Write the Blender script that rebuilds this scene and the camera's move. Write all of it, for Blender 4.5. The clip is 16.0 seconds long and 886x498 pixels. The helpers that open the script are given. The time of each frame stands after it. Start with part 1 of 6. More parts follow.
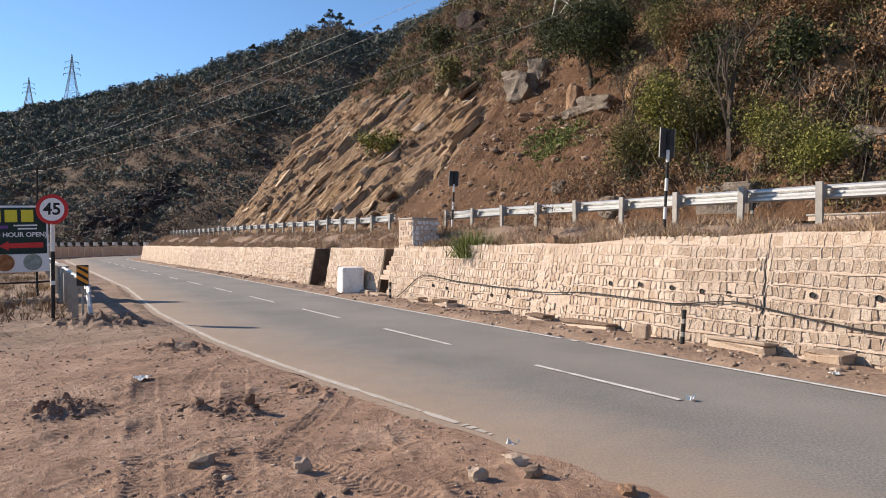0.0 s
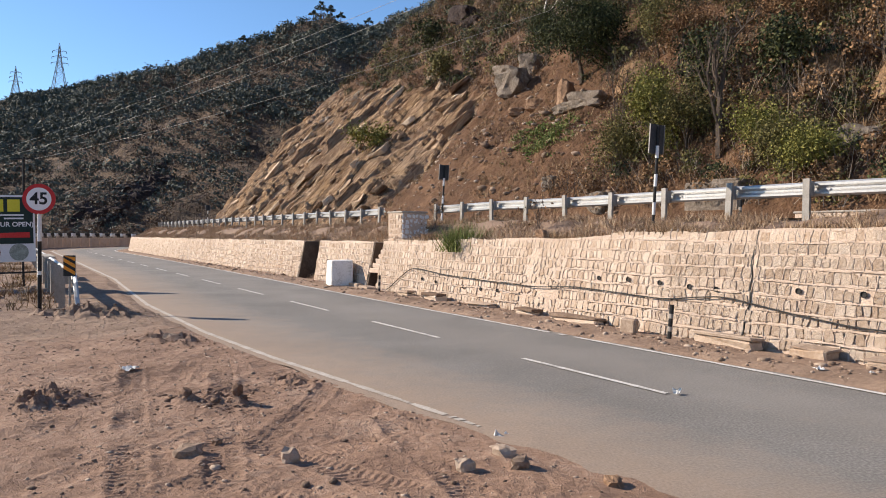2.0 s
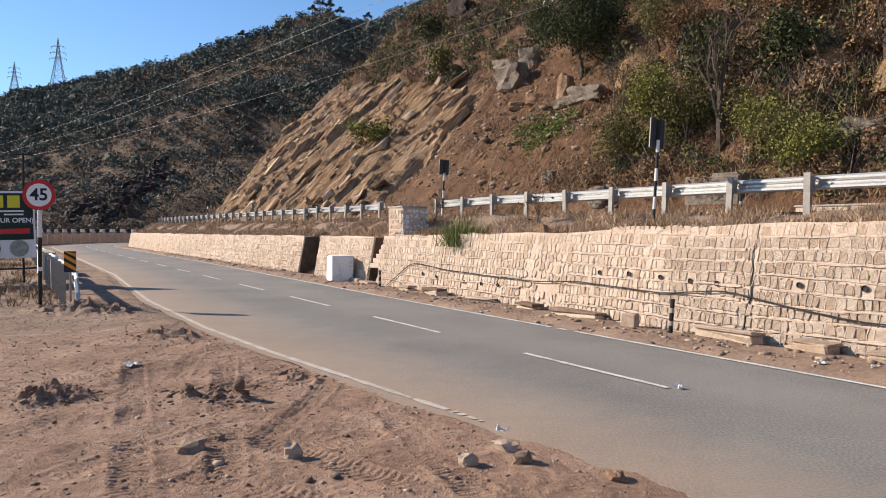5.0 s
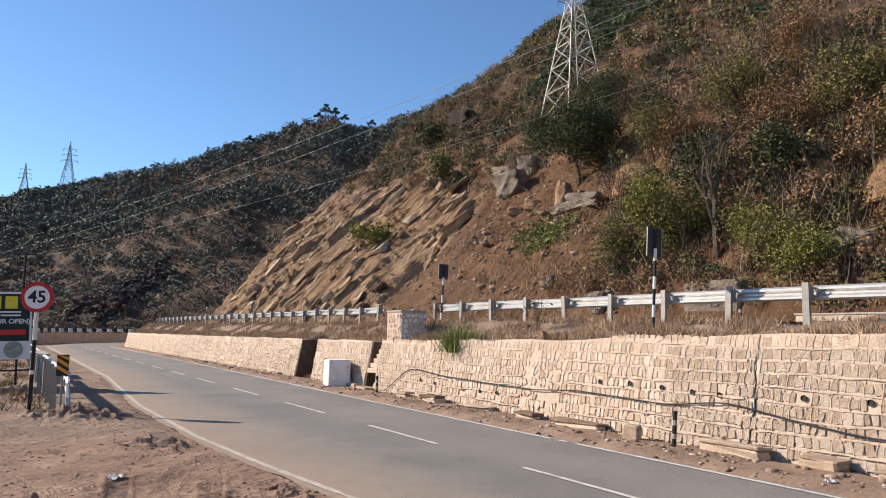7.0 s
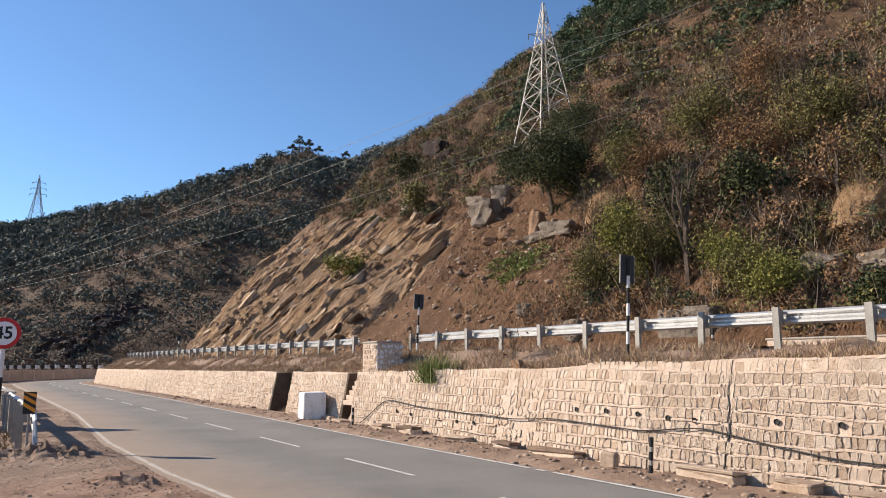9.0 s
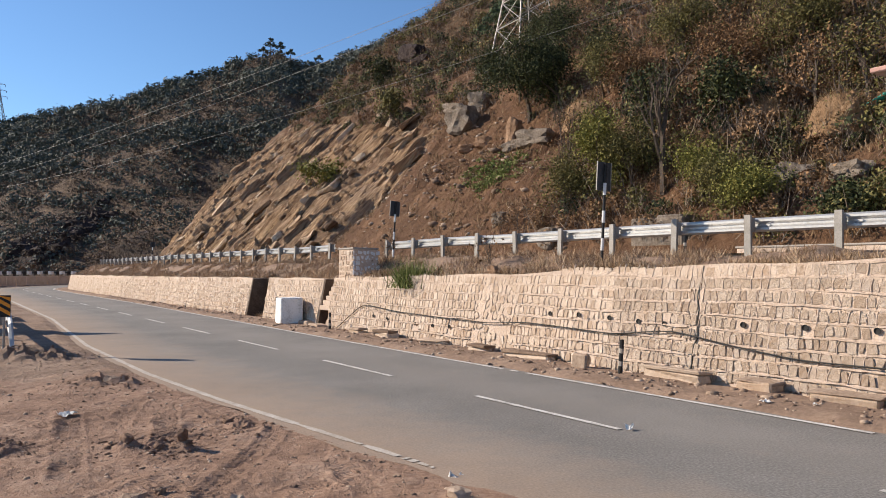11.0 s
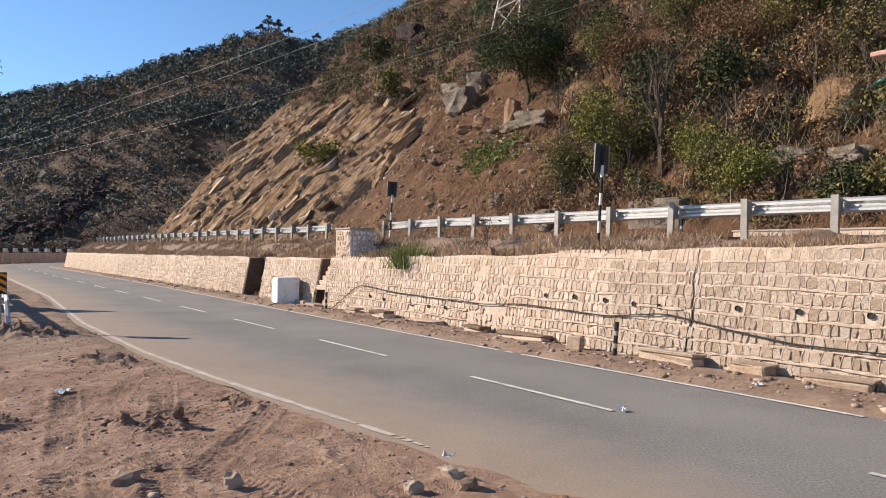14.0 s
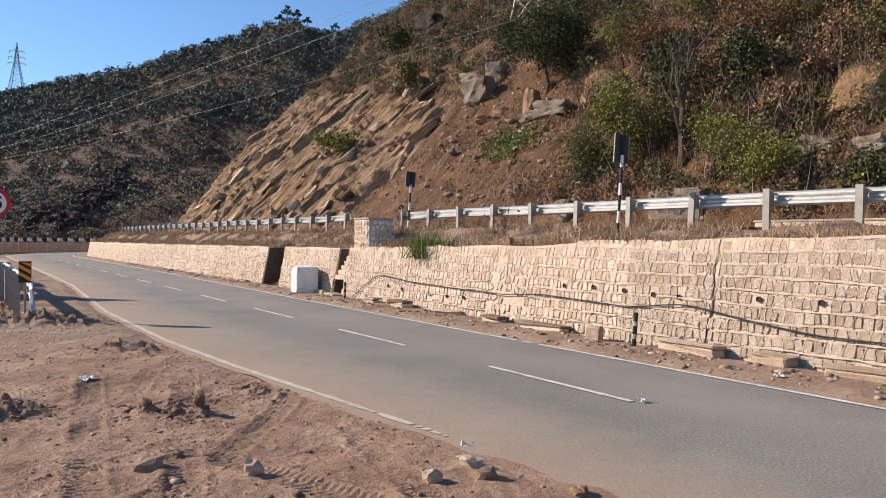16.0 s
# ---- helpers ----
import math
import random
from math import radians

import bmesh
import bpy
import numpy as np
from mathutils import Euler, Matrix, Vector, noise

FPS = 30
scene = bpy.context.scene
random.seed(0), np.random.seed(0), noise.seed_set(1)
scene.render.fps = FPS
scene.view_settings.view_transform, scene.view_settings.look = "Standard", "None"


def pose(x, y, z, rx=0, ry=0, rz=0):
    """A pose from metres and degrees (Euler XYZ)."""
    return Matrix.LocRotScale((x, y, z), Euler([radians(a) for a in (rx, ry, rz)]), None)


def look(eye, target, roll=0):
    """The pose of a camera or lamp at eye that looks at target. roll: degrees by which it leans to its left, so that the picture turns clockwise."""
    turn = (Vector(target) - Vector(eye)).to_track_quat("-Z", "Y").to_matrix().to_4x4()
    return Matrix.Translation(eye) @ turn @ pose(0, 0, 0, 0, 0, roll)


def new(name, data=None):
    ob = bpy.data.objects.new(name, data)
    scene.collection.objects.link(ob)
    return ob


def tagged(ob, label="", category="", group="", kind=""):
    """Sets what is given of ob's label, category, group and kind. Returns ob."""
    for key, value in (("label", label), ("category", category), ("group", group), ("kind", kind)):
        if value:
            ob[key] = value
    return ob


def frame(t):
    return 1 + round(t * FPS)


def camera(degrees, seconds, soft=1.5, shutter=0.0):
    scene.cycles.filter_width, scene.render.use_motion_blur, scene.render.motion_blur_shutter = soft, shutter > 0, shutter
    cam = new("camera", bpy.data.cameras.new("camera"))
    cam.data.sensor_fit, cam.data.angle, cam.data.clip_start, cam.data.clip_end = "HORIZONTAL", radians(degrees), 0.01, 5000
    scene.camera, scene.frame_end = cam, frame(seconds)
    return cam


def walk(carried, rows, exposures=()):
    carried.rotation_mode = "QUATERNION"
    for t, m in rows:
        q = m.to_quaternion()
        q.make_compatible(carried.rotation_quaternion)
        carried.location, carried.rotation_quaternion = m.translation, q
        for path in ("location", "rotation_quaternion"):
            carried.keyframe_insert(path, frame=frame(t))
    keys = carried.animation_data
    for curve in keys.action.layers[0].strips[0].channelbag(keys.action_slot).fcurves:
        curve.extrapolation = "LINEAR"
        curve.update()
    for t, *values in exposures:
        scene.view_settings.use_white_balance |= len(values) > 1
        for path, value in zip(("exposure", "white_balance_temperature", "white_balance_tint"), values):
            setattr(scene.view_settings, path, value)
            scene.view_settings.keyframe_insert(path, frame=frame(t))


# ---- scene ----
cam = camera(62.6, 16.0, soft=0.95)
ROWS = [
    (0.0, 0.000, 0.000, 2.000, 89.42, -0.00, 0.00),
    (0.5, 0.002, -0.007, 1.979, 89.30, -0.21, -0.44),
    (1.0, -0.006, -0.008, 1.980, 89.25, -0.24, -0.67),
    (1.5, 0.005, -0.013, 1.983, 89.07, -0.42, -0.76),
    (2.0, 0.000, -0.014, 1.979, 88.98, -0.53, -0.82),
    (2.5, 0.004, -0.007, 1.980, 88.79, -0.46, -0.86),
    (3.0, -0.007, 0.003, 1.979, 88.54, -0.48, -0.94),
    (3.5, -0.012, -0.002, 1.976, 88.35, -0.59, -0.97),
    (5.8, -0.018, -0.008, 1.993, 89.17, -0.29, -0.78),
    (6.0, -0.011, -0.002, 2.005, 89.58, -0.46, -0.88),
    (6.5, 0.003, 0.014, 2.032, 91.67, -0.42, -0.88),
    (7.0, 0.011, 0.014, 2.091, 96.55, -0.89, -0.87),
    (7.5, -0.017, -0.000, 2.106, 98.57, -1.19, -0.78),
    (8.0, 0.011, -0.001, 2.108, 98.65, -0.86, -0.49),
    (8.5, 0.034, -0.013, 2.094, 99.04, -0.31, -0.93),
    (9.0, 0.019, -0.023, 2.075, 98.93, 0.04, -2.71),
    (9.5, 0.004, -0.007, 2.035, 97.60, 0.20, -4.70),
    (9.7, -0.023, 0.003, 2.017, 96.21, 0.09, -5.16),
    (12.0, -0.017, 0.031, 2.001, 91.19, -0.36, -3.88),
    (12.5, -0.011, 0.028, 2.002, 90.86, -0.46, -3.54),
    (13.0, -0.000, 0.016, 2.002, 90.71, -0.51, -3.54),
    (13.5, -0.005, 0.015, 2.004, 90.44, -0.64, -4.35),
    (14.0, -0.007, 0.022, 2.005, 90.30, -0.71, -4.92),
    (14.5, -0.020, 0.033, 2.001, 90.13, -0.91, -5.02),
    (15.0, -0.008, 0.037, 2.004, 89.96, -0.89, -4.50),
    (15.5, -0.011, 0.035, 2.000, 89.73, -0.84, -3.78),
    (16.0, -0.012, 0.025, 2.000, 89.51, -0.81, -3.49),
]
walk(cam, [(t, pose(x, y, z, rx, ry, rz)) for t, x, y, z, rx, ry, rz in ROWS],
     [(0.0, 0.66), (8.8, 0.66), (9.1, 0.62), (9.5, 0.46), (9.7, 0.44), (11.0, 0.52), (12.0, 0.62), (12.5, 0.64), (16.0, 0.64)])

# ---- light ----
SUN_DIR = Vector((-0.953, 0.302, 0.54)).normalized()   # towards the sun
sun = new("sun", bpy.data.lights.new("sun", "SUN"))
sun.data.energy, sun.data.angle, sun.data.color = 5.0, radians(0.6), (1.0, 0.87, 0.715)
sun.matrix_world = look((0, 0, 60), Vector((0, 0, 60)) - SUN_DIR)
world = bpy.data.worlds.new("sky")
scene.world = world
world.use_nodes = True
wt = world.node_tree
sky = wt.nodes.new("ShaderNodeTexSky")
sky.sky_type, sky.sun_disc = "NISHITA", False
sky.sun_elevation = math.asin(SUN_DIR.z)
sky.sun_rotation = math.atan2(SUN_DIR.x, SUN_DIR.y)
sky.air_density, sky.dust_density, sky.ozone_density = 1.0, 0.0, 6.0
wt.nodes["Background"].inputs["Strength"].default_value = 0.105
wt.links.new(sky.outputs[0], wt.nodes["Background"].inputs["Color"])


# ---- materials ----
def mat(name, colours, scale=3.0, rough=0.9, metal=0.0, bump=0.3, fine=8.0, detail=6.0, per_piece=0.0, mask=None, dist=0.02, stretch=None, grain=0.45):
    """A noisy surface: colours from a ramp over coarse and fine noise; mask = (attribute, colours) mixes a second ramp in."""
    m = bpy.data.materials.new(name)
    m.use_nodes = True
    t = m.node_tree
    b = t.nodes["Principled BSDF"]
    b.inputs["Roughness"].default_value, b.inputs["Metallic"].default_value = rough, metal
    b.inputs["Specular IOR Level"].default_value = 0.25
    geo = t.nodes.new("ShaderNodeTexCoord")
    src = geo.outputs["Object"]
    if stretch:
        mp = t.nodes.new("ShaderNodeMapping")
        mp.vector_type = "TEXTURE"
        mp.inputs["Rotation"].default_value = stretch[0]
        mp.inputs["Scale"].default_value = stretch[1]
        t.links.new(src, mp.inputs["Vector"])
        src = mp.outputs["Vector"]

    def noise_tex(s, d=detail):
        n = t.nodes.new("ShaderNodeTexNoise")
        n.inputs["Scale"].default_value, n.inputs["Detail"].default_value, n.inputs["Roughness"].default_value = s, d, 0.62
        t.links.new(src, n.inputs["Vector"])
        return n.outputs["Fac"]

    def maths(op, a, c):
        n = t.nodes.new("ShaderNodeMath")
        n.operation = op
        for i, v in enumerate((a, c)):
            if isinstance(v, (int, float)):
                n.inputs[i].default_value = v
            else:
                t.links.new(v, n.inputs[i])
        return n.outputs[0]

    def ramp(fac, cols):
        r = t.nodes.new("ShaderNodeValToRGB")
        e = r.color_ramp.elements
        while len(e) < len(cols):
            e.new(0.5)
        for i, c in enumerate(cols):
            e[i].position = 0.3 + 0.42 * i / max(1, len(cols) - 1)
            e[i].color = (*c, 1)
        t.links.new(fac, r.inputs["Fac"])
        return r.outputs["Color"]

    coarse, small = noise_tex(scale), noise_tex(scale * fine)
    fac = maths("ADD", maths("MULTIPLY", coarse, 1 - grain), maths("MULTIPLY", small, grain))
    if per_piece:
        info = t.nodes.new("ShaderNodeObjectInfo")
        isl = t.nodes.new("ShaderNodeNewGeometry")
        r = maths("FRACT", maths("ADD", info.outputs["Random"], isl.outputs["Random Per Island"]), 0)
        fac = maths("ADD", fac, maths("MULTIPLY", maths("SUBTRACT", r, 0.5), per_piece))
    col = ramp(fac, colours)
    for attr, cols, *soft in (mask or ()):
        at = t.nodes.new("ShaderNodeAttribute")
        at.attribute_name = attr
        edge = maths("ADD", at.outputs["Fac"], maths("MULTIPLY", maths("SUBTRACT", noise_tex(scale * (7 if soft else 2.3)), 0.5), 0.8 if soft else 1.3))
        sharp = t.nodes.new("ShaderNodeMapRange")
        sharp.inputs["From Min"].default_value, sharp.inputs["From Max"].default_value = soft or (0.38, 0.62)
        t.links.new(edge, sharp.inputs["Value"])
        mix = t.nodes.new("ShaderNodeMix")
        mix.data_type = "RGBA"
        t.links.new(sharp.outputs[0], mix.inputs["Factor"])
        t.links.new(col, mix.inputs[6])
        t.links.new(ramp(fac, cols), mix.inputs[7])
        col = mix.outputs[2]
    t.links.new(col, b.inputs["Base Color"])
    if bump:
        bp = t.nodes.new("ShaderNodeBump")
        bp.inputs["Strength"].default_value, bp.inputs["Distance"].default_value = bump, dist
        t.links.new(maths("ADD", small, maths("MULTIPLY", noise_tex(scale * fine * 4), 0.5)), bp.inputs["Height"])
        t.links.new(bp.outputs["Normal"], b.inputs["Normal"])
    return m


M_GROUND = mat("ground_soil", [(0.15, 0.085, 0.056), (0.30, 0.188, 0.128), (0.46, 0.325, 0.238)], 0.9, bump=0.8, fine=14, dist=0.035,
               mask=[("gravel", [(0.14, 0.091, 0.062), (0.265, 0.180, 0.128), (0.40, 0.292, 0.21)])])
M_HILL = mat("hill_soil", [(0.068, 0.034, 0.018), (0.165, 0.087, 0.046), (0.31, 0.178, 0.10)], 0.5, bump=1.0, fine=6, dist=0.30,
             mask=[("rock", [(0.10, 0.058, 0.034), (0.22, 0.14, 0.085), (0.42, 0.30, 0.20)]), ("scrub", [(0.046, 0.029, 0.016), (0.105, 0.064, 0.034), (0.205, 0.126, 0.067)])])
M_FAR = mat("far_slope", [(0.05, 0.036, 0.028), (0.15, 0.10, 0.068), (0.33, 0.225, 0.145)], 0.08, bump=1.0, fine=8, dist=3.0)
M_ASPHALT = mat("asphalt", [(0.085, 0.079, 0.072), (0.20, 0.186, 0.169), (0.36, 0.338, 0.31)], 0.35, grain=0.72, rough=0.85, bump=0.7, fine=100, dist=0.008,
                mask=[("wear", [(0.16, 0.147, 0.132), (0.228, 0.209, 0.187), (0.32, 0.295, 0.265)], 0.1, 1.1),
                      ("dust", [(0.27, 0.195, 0.14), (0.34, 0.255, 0.19), (0.42, 0.33, 0.255)], 0.05, 1.05)])
M_PAINT = mat("road_paint", [(0.26, 0.235, 0.205), (0.60, 0.57, 0.53), (0.76, 0.74, 0.70)], 3.0, rough=0.7, bump=0.2, fine=12, dist=0.004)
M_EDGEPAINT = mat("dusty_road_paint", [(0.30, 0.245, 0.19), (0.47, 0.415, 0.355), (0.64, 0.60, 0.545)], 3.5, rough=0.8, bump=0.3, fine=9, dist=0.004)
M_MORTAR = mat("mortar", [(0.43, 0.315, 0.233), (0.575, 0.448, 0.352), (0.69, 0.565, 0.465)], 1.2, bump=0.8, fine=14, dist=0.03)
M_STONE = mat("wall_stone", [(0.40, 0.285, 0.20), (0.545, 0.425, 0.325), (0.66, 0.54, 0.435)], 1.3, bump=0.8, fine=12, per_piece=0.30, dist=0.03)
M_POST = mat("weathered_steel", [(0.20, 0.185, 0.165), (0.30, 0.28, 0.255), (0.40, 0.38, 0.35)], 3.0, rough=0.6, metal=0.3, bump=0.2, fine=10, dist=0.004)
M_STEEL = mat("galvanised_steel", [(0.36, 0.355, 0.345), (0.47, 0.465, 0.455), (0.57, 0.565, 0.555)], 2.0, rough=0.42, metal=0.5, bump=0.1, fine=10, dist=0.004)


# ---- the plan: s runs along the road, n across it to its hill side ----
BEND_S, BEND_R, MID_N = 84.0, 40.0, 7.1


def at(s, n, z=0.0):
    """World place of a point beside the road, round its bend too."""
    if s > BEND_S:
        a, r = (s - BEND_S) / BEND_R, BEND_R + MID_N - n
        s, n = BEND_S + r * math.sin(a), BEND_R + MID_N - r * math.cos(a)
    return Vector((-0.5 * s + 0.866 * n, 0.866 * s + 0.5 * n, z))


def road_coords(s, n):
    """Bent road coordinates of straight ones (arrays)."""
    q, p = s - BEND_S, BEND_R + MID_N - n
    bent = (q > 0) & (p > -30)
    r, a = np.hypot(q, p), np.arctan2(np.maximum(q, 0), p)
    return np.where(bent, BEND_S + a * BEND_R, s), np.where(bent, BEND_R + MID_N - r, n)


def fbm(x, y, octaves=4, seed=0):
    """Smooth value noise on arrays, about -1 to 1."""
    out, amp = np.zeros_like(x, dtype=float), 0.5
    for o in range(octaves):
        xi, yi = np.floor(x).astype(np.int64), np.floor(y).astype(np.int64)
        fx, fy = x - xi, y - yi
        fx, fy = fx * fx * (3 - 2 * fx), fy * fy * (3 - 2 * fy)

        def h(i, j):
            v = (i * 374761393 + j * 668265263 + (seed + o) * 974634533) & 0x7FFFFFFF
            v = ((v ^ (v >> 13)) * 1274126177) & 0x7FFFFFFF
            return ((v ^ (v >> 16)) & 0xFFFF) / 32767.5 - 1
        a = h(xi, yi) * (1 - fx) + h(xi + 1, yi) * fx
        b = h(xi, yi + 1) * (1 - fx) + h(xi + 1, yi + 1) * fx
        out += amp * (a * (1 - fy) + b * fy)
        x, y, amp = x * 2.03 + 7.1, y * 2.03 + 3.7, amp * 0.5
    return out


def smooth(a, b, v):
    w = np.clip((v - a) / (b - a), 0, 1)
    return w * w * (3 - 2 * w)


def wall_top(s):
    return np.interp(s, [2, 6.4, 13.6, 23.8, 49, 70, 130], [2.32, 2.2, 1.97, 1.76, 1.62, 1.55, 1.5])


HILL_N = [23, 25, 33, 40.6, 46, 52, 57, 64, 86, 113, 158, 210, 280]
HILL_Z = [2.6, 5.0, 13.6, 20.7, 25.3, 30.8, 36.5, 42.7, 58.5, 73, 95, 106, 108]


# offset of the road's edge line along its way
LINE_S, LINE_N = [0, 4, 6.65, 11.45, 15, 21.5, 30, 34, 53, 84], [4.6, 4.35, 4.16, 3.63, 3.38, 3.3, 3.7, 3.9, 3.95, 3.9]
# offset of the edge line on the wall side
RIGHT_S, RIGHT_N = [4, 9, 20, 30, 45, 84], [9.62, 9.6, 9.62, 9.8, 10.05, 9.95]
# tyre tracks: place, heading in degrees, width, length; mud mounds: place, radius, height
TRACKS = [(9.0, 1.2, 8, 0.24, 7), (8.4, 2.1, 14, 0.24, 6), (6.6, 0.6, 62, 0.24, 3.2), (6.2, 2.2, 70, 0.24, 2.8), (11.5, 2.4, 20, 0.22, 5), (7.4, 0.0, 25, 0.24, 5),
          (5.6, 3.2, 12, 0.24, 4), (5.0, 2.6, 160, 0.26, 4), (4.9, 1.9, 150, 0.26, 4), (7.9, 2.9, 35, 0.22, 3.4), (8.1, -0.3, 50, 0.24, 4), (9.6, 2.6, 60, 0.2, 2.4), (9.2, 3.0, 60, 0.2, 2.2), (13.5, 0.6, 30, 0.22, 4), (10.4, 0.4, 75, 0.24, 2.5), (6.0, 1.4, 40, 0.24, 3)]
MOUNDS = [(9.5, 0.45, 0.34, 0.13), (9.25, 0.2, 0.28, 0.11), (8.78, 1.75, 0.2, 0.085), (8.72, 2.05, 0.17, 0.09), (8.6, 2.3, 0.17, 0.08), (14.2, 2.3, 0.5, 0.12),
          (13.6, 2.75, 0.4, 0.11), (19.2, 1.5, 0.7, 0.20), (19.6, 0.8, 0.5, 0.14), (18.5, 2.2, 0.6, 0.13), (17.9, -0.6, 0.5, 0.1), (9.3, 3.3, 0.35, 0.06)]


def terrain(s, n):
    """Height of the ground sheet and its masks."""
    bs, bn = road_coords(s, n)
    z = np.zeros_like(s)
    line, wall_side = np.interp(bs, LINE_S, LINE_N), np.interp(bs, RIGHT_S, RIGHT_N)
    left = 1 - smooth(line - 0.55, line - 0.12, bn)
    dirt = 0.10 * fbm(s * 0.25, n * 0.25, 3, 5) + 0.05 * fbm(s * 1.7, n * 1.7, 3, 9) + 0.020 * fbm(s * 5, n * 5, 4, 11)
    for ts, tn, heading, width, length in TRACKS:
        c, e = math.cos(radians(heading)), math.sin(radians(heading))
        along, across = (s - ts) * c + (n - tn) * e + 0.25 * np.sin((s - ts) * 0.6), -(s - ts) * e + (n - tn) * c
        band = (1 - smooth(width * 0.5, width * 0.5 + 0.06, np.abs(across))) * (1 - smooth(length * 0.5, length * 0.5 + 0.3, np.abs(along)))
        patchy = smooth(-0.3, 0.25, fbm(s * 1.1 + ts, n * 1.1, 2, 71))
        lug = np.sin(along * 88 + 26 * np.abs(across) + np.where(across > 0, 1.6, 0.0))
        dirt = dirt + band * patchy * (0.009 * smooth(-0.35, 0.35, lug) - 0.007)
        dirt = dirt + 0.010 * patchy * np.exp(-((np.abs(across) - width * 0.5 - 0.06) / 0.045) ** 2) * (np.abs(along) < length * 0.5) * (1 + 0.8 * fbm(s * 8, n * 8, 2, 72))
    for ms, mn, r, h in MOUNDS:
        d = np.hypot((s - ms) * 1.0, (n - mn) * 1.4)
        dirt = dirt + 0.75 * h * np.exp(-(d / r) ** 2) * (1 + 2.4 * fbm(s * 7, n * 7, 4, 73))
    z += left * (dirt + 0.03)
    z -= 0.04 * smooth(line - 0.2, line - 0.05, bn) * (bn < wall_side + 0.25)
    verge = smooth(wall_side + 0.2, wall_side + 0.6, bn) * (1 - smooth(11.2, 11.3, bn))
    z += verge * (0.07 + 0.05 * fbm(s * 2, n * 2, 3, 3))
    recess = ((bs > 23.6) & (bs < 24.6)) | ((bs > 29.8) & (bs < 32.0))
    bank = np.interp(bn - 0.9 * recess, [11.5, 12.0, 12.4, 14.0, 15.2], [0, 0.93, 0.97, 1.0, 1.0])
    top = wall_top(bs) + (2.42 - wall_top(bs)) * smooth(12.0, 14.2, bn)
    z = np.where(bn > 11.5, bank * (top + (bn < 15.3) * 0.22 * fbm(s * 0.9, n * 0.9, 3, 21)), z)
    # the spur, its rock face and its soil slide
    edge = 90 + 0.35 * (n - 23) + 4.5 * (1 - smooth(23, 36, n)) + 9 * (1 - smooth(50, 78, n))
    rise = np.interp(n, HILL_N, HILL_Z) - 2.45
    over = s - edge + 5 * fbm(n * 0.12, n * 0.0 + 3, 3, 31)
    rise = rise - np.maximum(0, over) * 1.3
    inside = (n > 22.5)
    rough = smooth(23, 27, n)
    big = fbm(s * 0.06, n * 0.06, 3, 41)
    rise = rise + rough * (3.2 * big * smooth(24, 60, n) + 1.3 * fbm(s * 0.22, n * 0.22, 4, 43))
    rock = smooth(46, 53, s + 0.5 * (n - 27)) * (1 - smooth(27 + 0.2 * (s - 40), 37 + 0.22 * (s - 40), n + 3 * big)) * inside
    ledge = fbm((s + n) * 0.30, (n - s * 0.8) * 0.10, 4, 47)
    rise = rise + rock * rough * (1.0 * ledge - 0.9 * np.abs(fbm((s + 0.8 * n) * 0.5, (n - s) * 0.12, 3, 49)))
    slide = smooth(24, 30, s) * (1 - smooth(44, 54, s)) * (1 - smooth(30, 34, n)) * inside
    rise = rise - slide * rough * (0.9 * np.abs(fbm(s * 0.55 + 0.12 * n, n * 0.10, 3, 53)) + 0.25 * fbm(s * 1.6, n * 1.6, 2, 54))
    rise = rise - 3.0 * np.exp(-((s - 51.0) / 1.6) ** 2 - ((n - 27.8) / 2.6) ** 2)
    z = np.where(inside & (rise > 0), np.maximum(z, 2.45) + np.maximum(0, rise), z)
    hill = ((z > 2.6) & inside).astype(float)
    scrub = hill * np.clip(smooth(31, 44, n + 6 * big - 0.12 * (s - 40)) + smooth(33, 22, s) * smooth(24, 27, n), 0, 1)
    scrub = scrub * (0.55 + 0.35 * fbm(s * 0.1, n * 0.1, 3, 51))
    # left shoulder: gravel tone that also puts the billboard's shadow into the colour
    gravel = np.clip(smooth(9.3, 9.6, bn) * (1 - hill) + 0.75 * smooth(12.5, 17, bs) * (bn < line), 0, 1)
    return z, hill, rock * hill * 0.62, np.clip(scrub, 0, 1) * (1 - rock), gravel


def mesh_object(name, verts, faces, material, smooth_faces=False):
    me = bpy.data.meshes.new(name)
    me.from_pydata(verts, [], faces)
    for m in (material if isinstance(material, (list, tuple)) else [material]):
        me.materials.append(m)
    if smooth_faces:
        me.polygons.foreach_set("use_smooth", [True] * len(me.polygons))
    return new(name, me)


def grid_faces(a, b):
    i = np.arange((a - 1) * b).reshape(a - 1, b)[:, :-1].ravel()
    return np.stack([i, i + 1, i + b + 1, i + b], 1)


def lattice(*spans):
    return np.concatenate([np.arange(a, b, d) for a, b, d in spans])


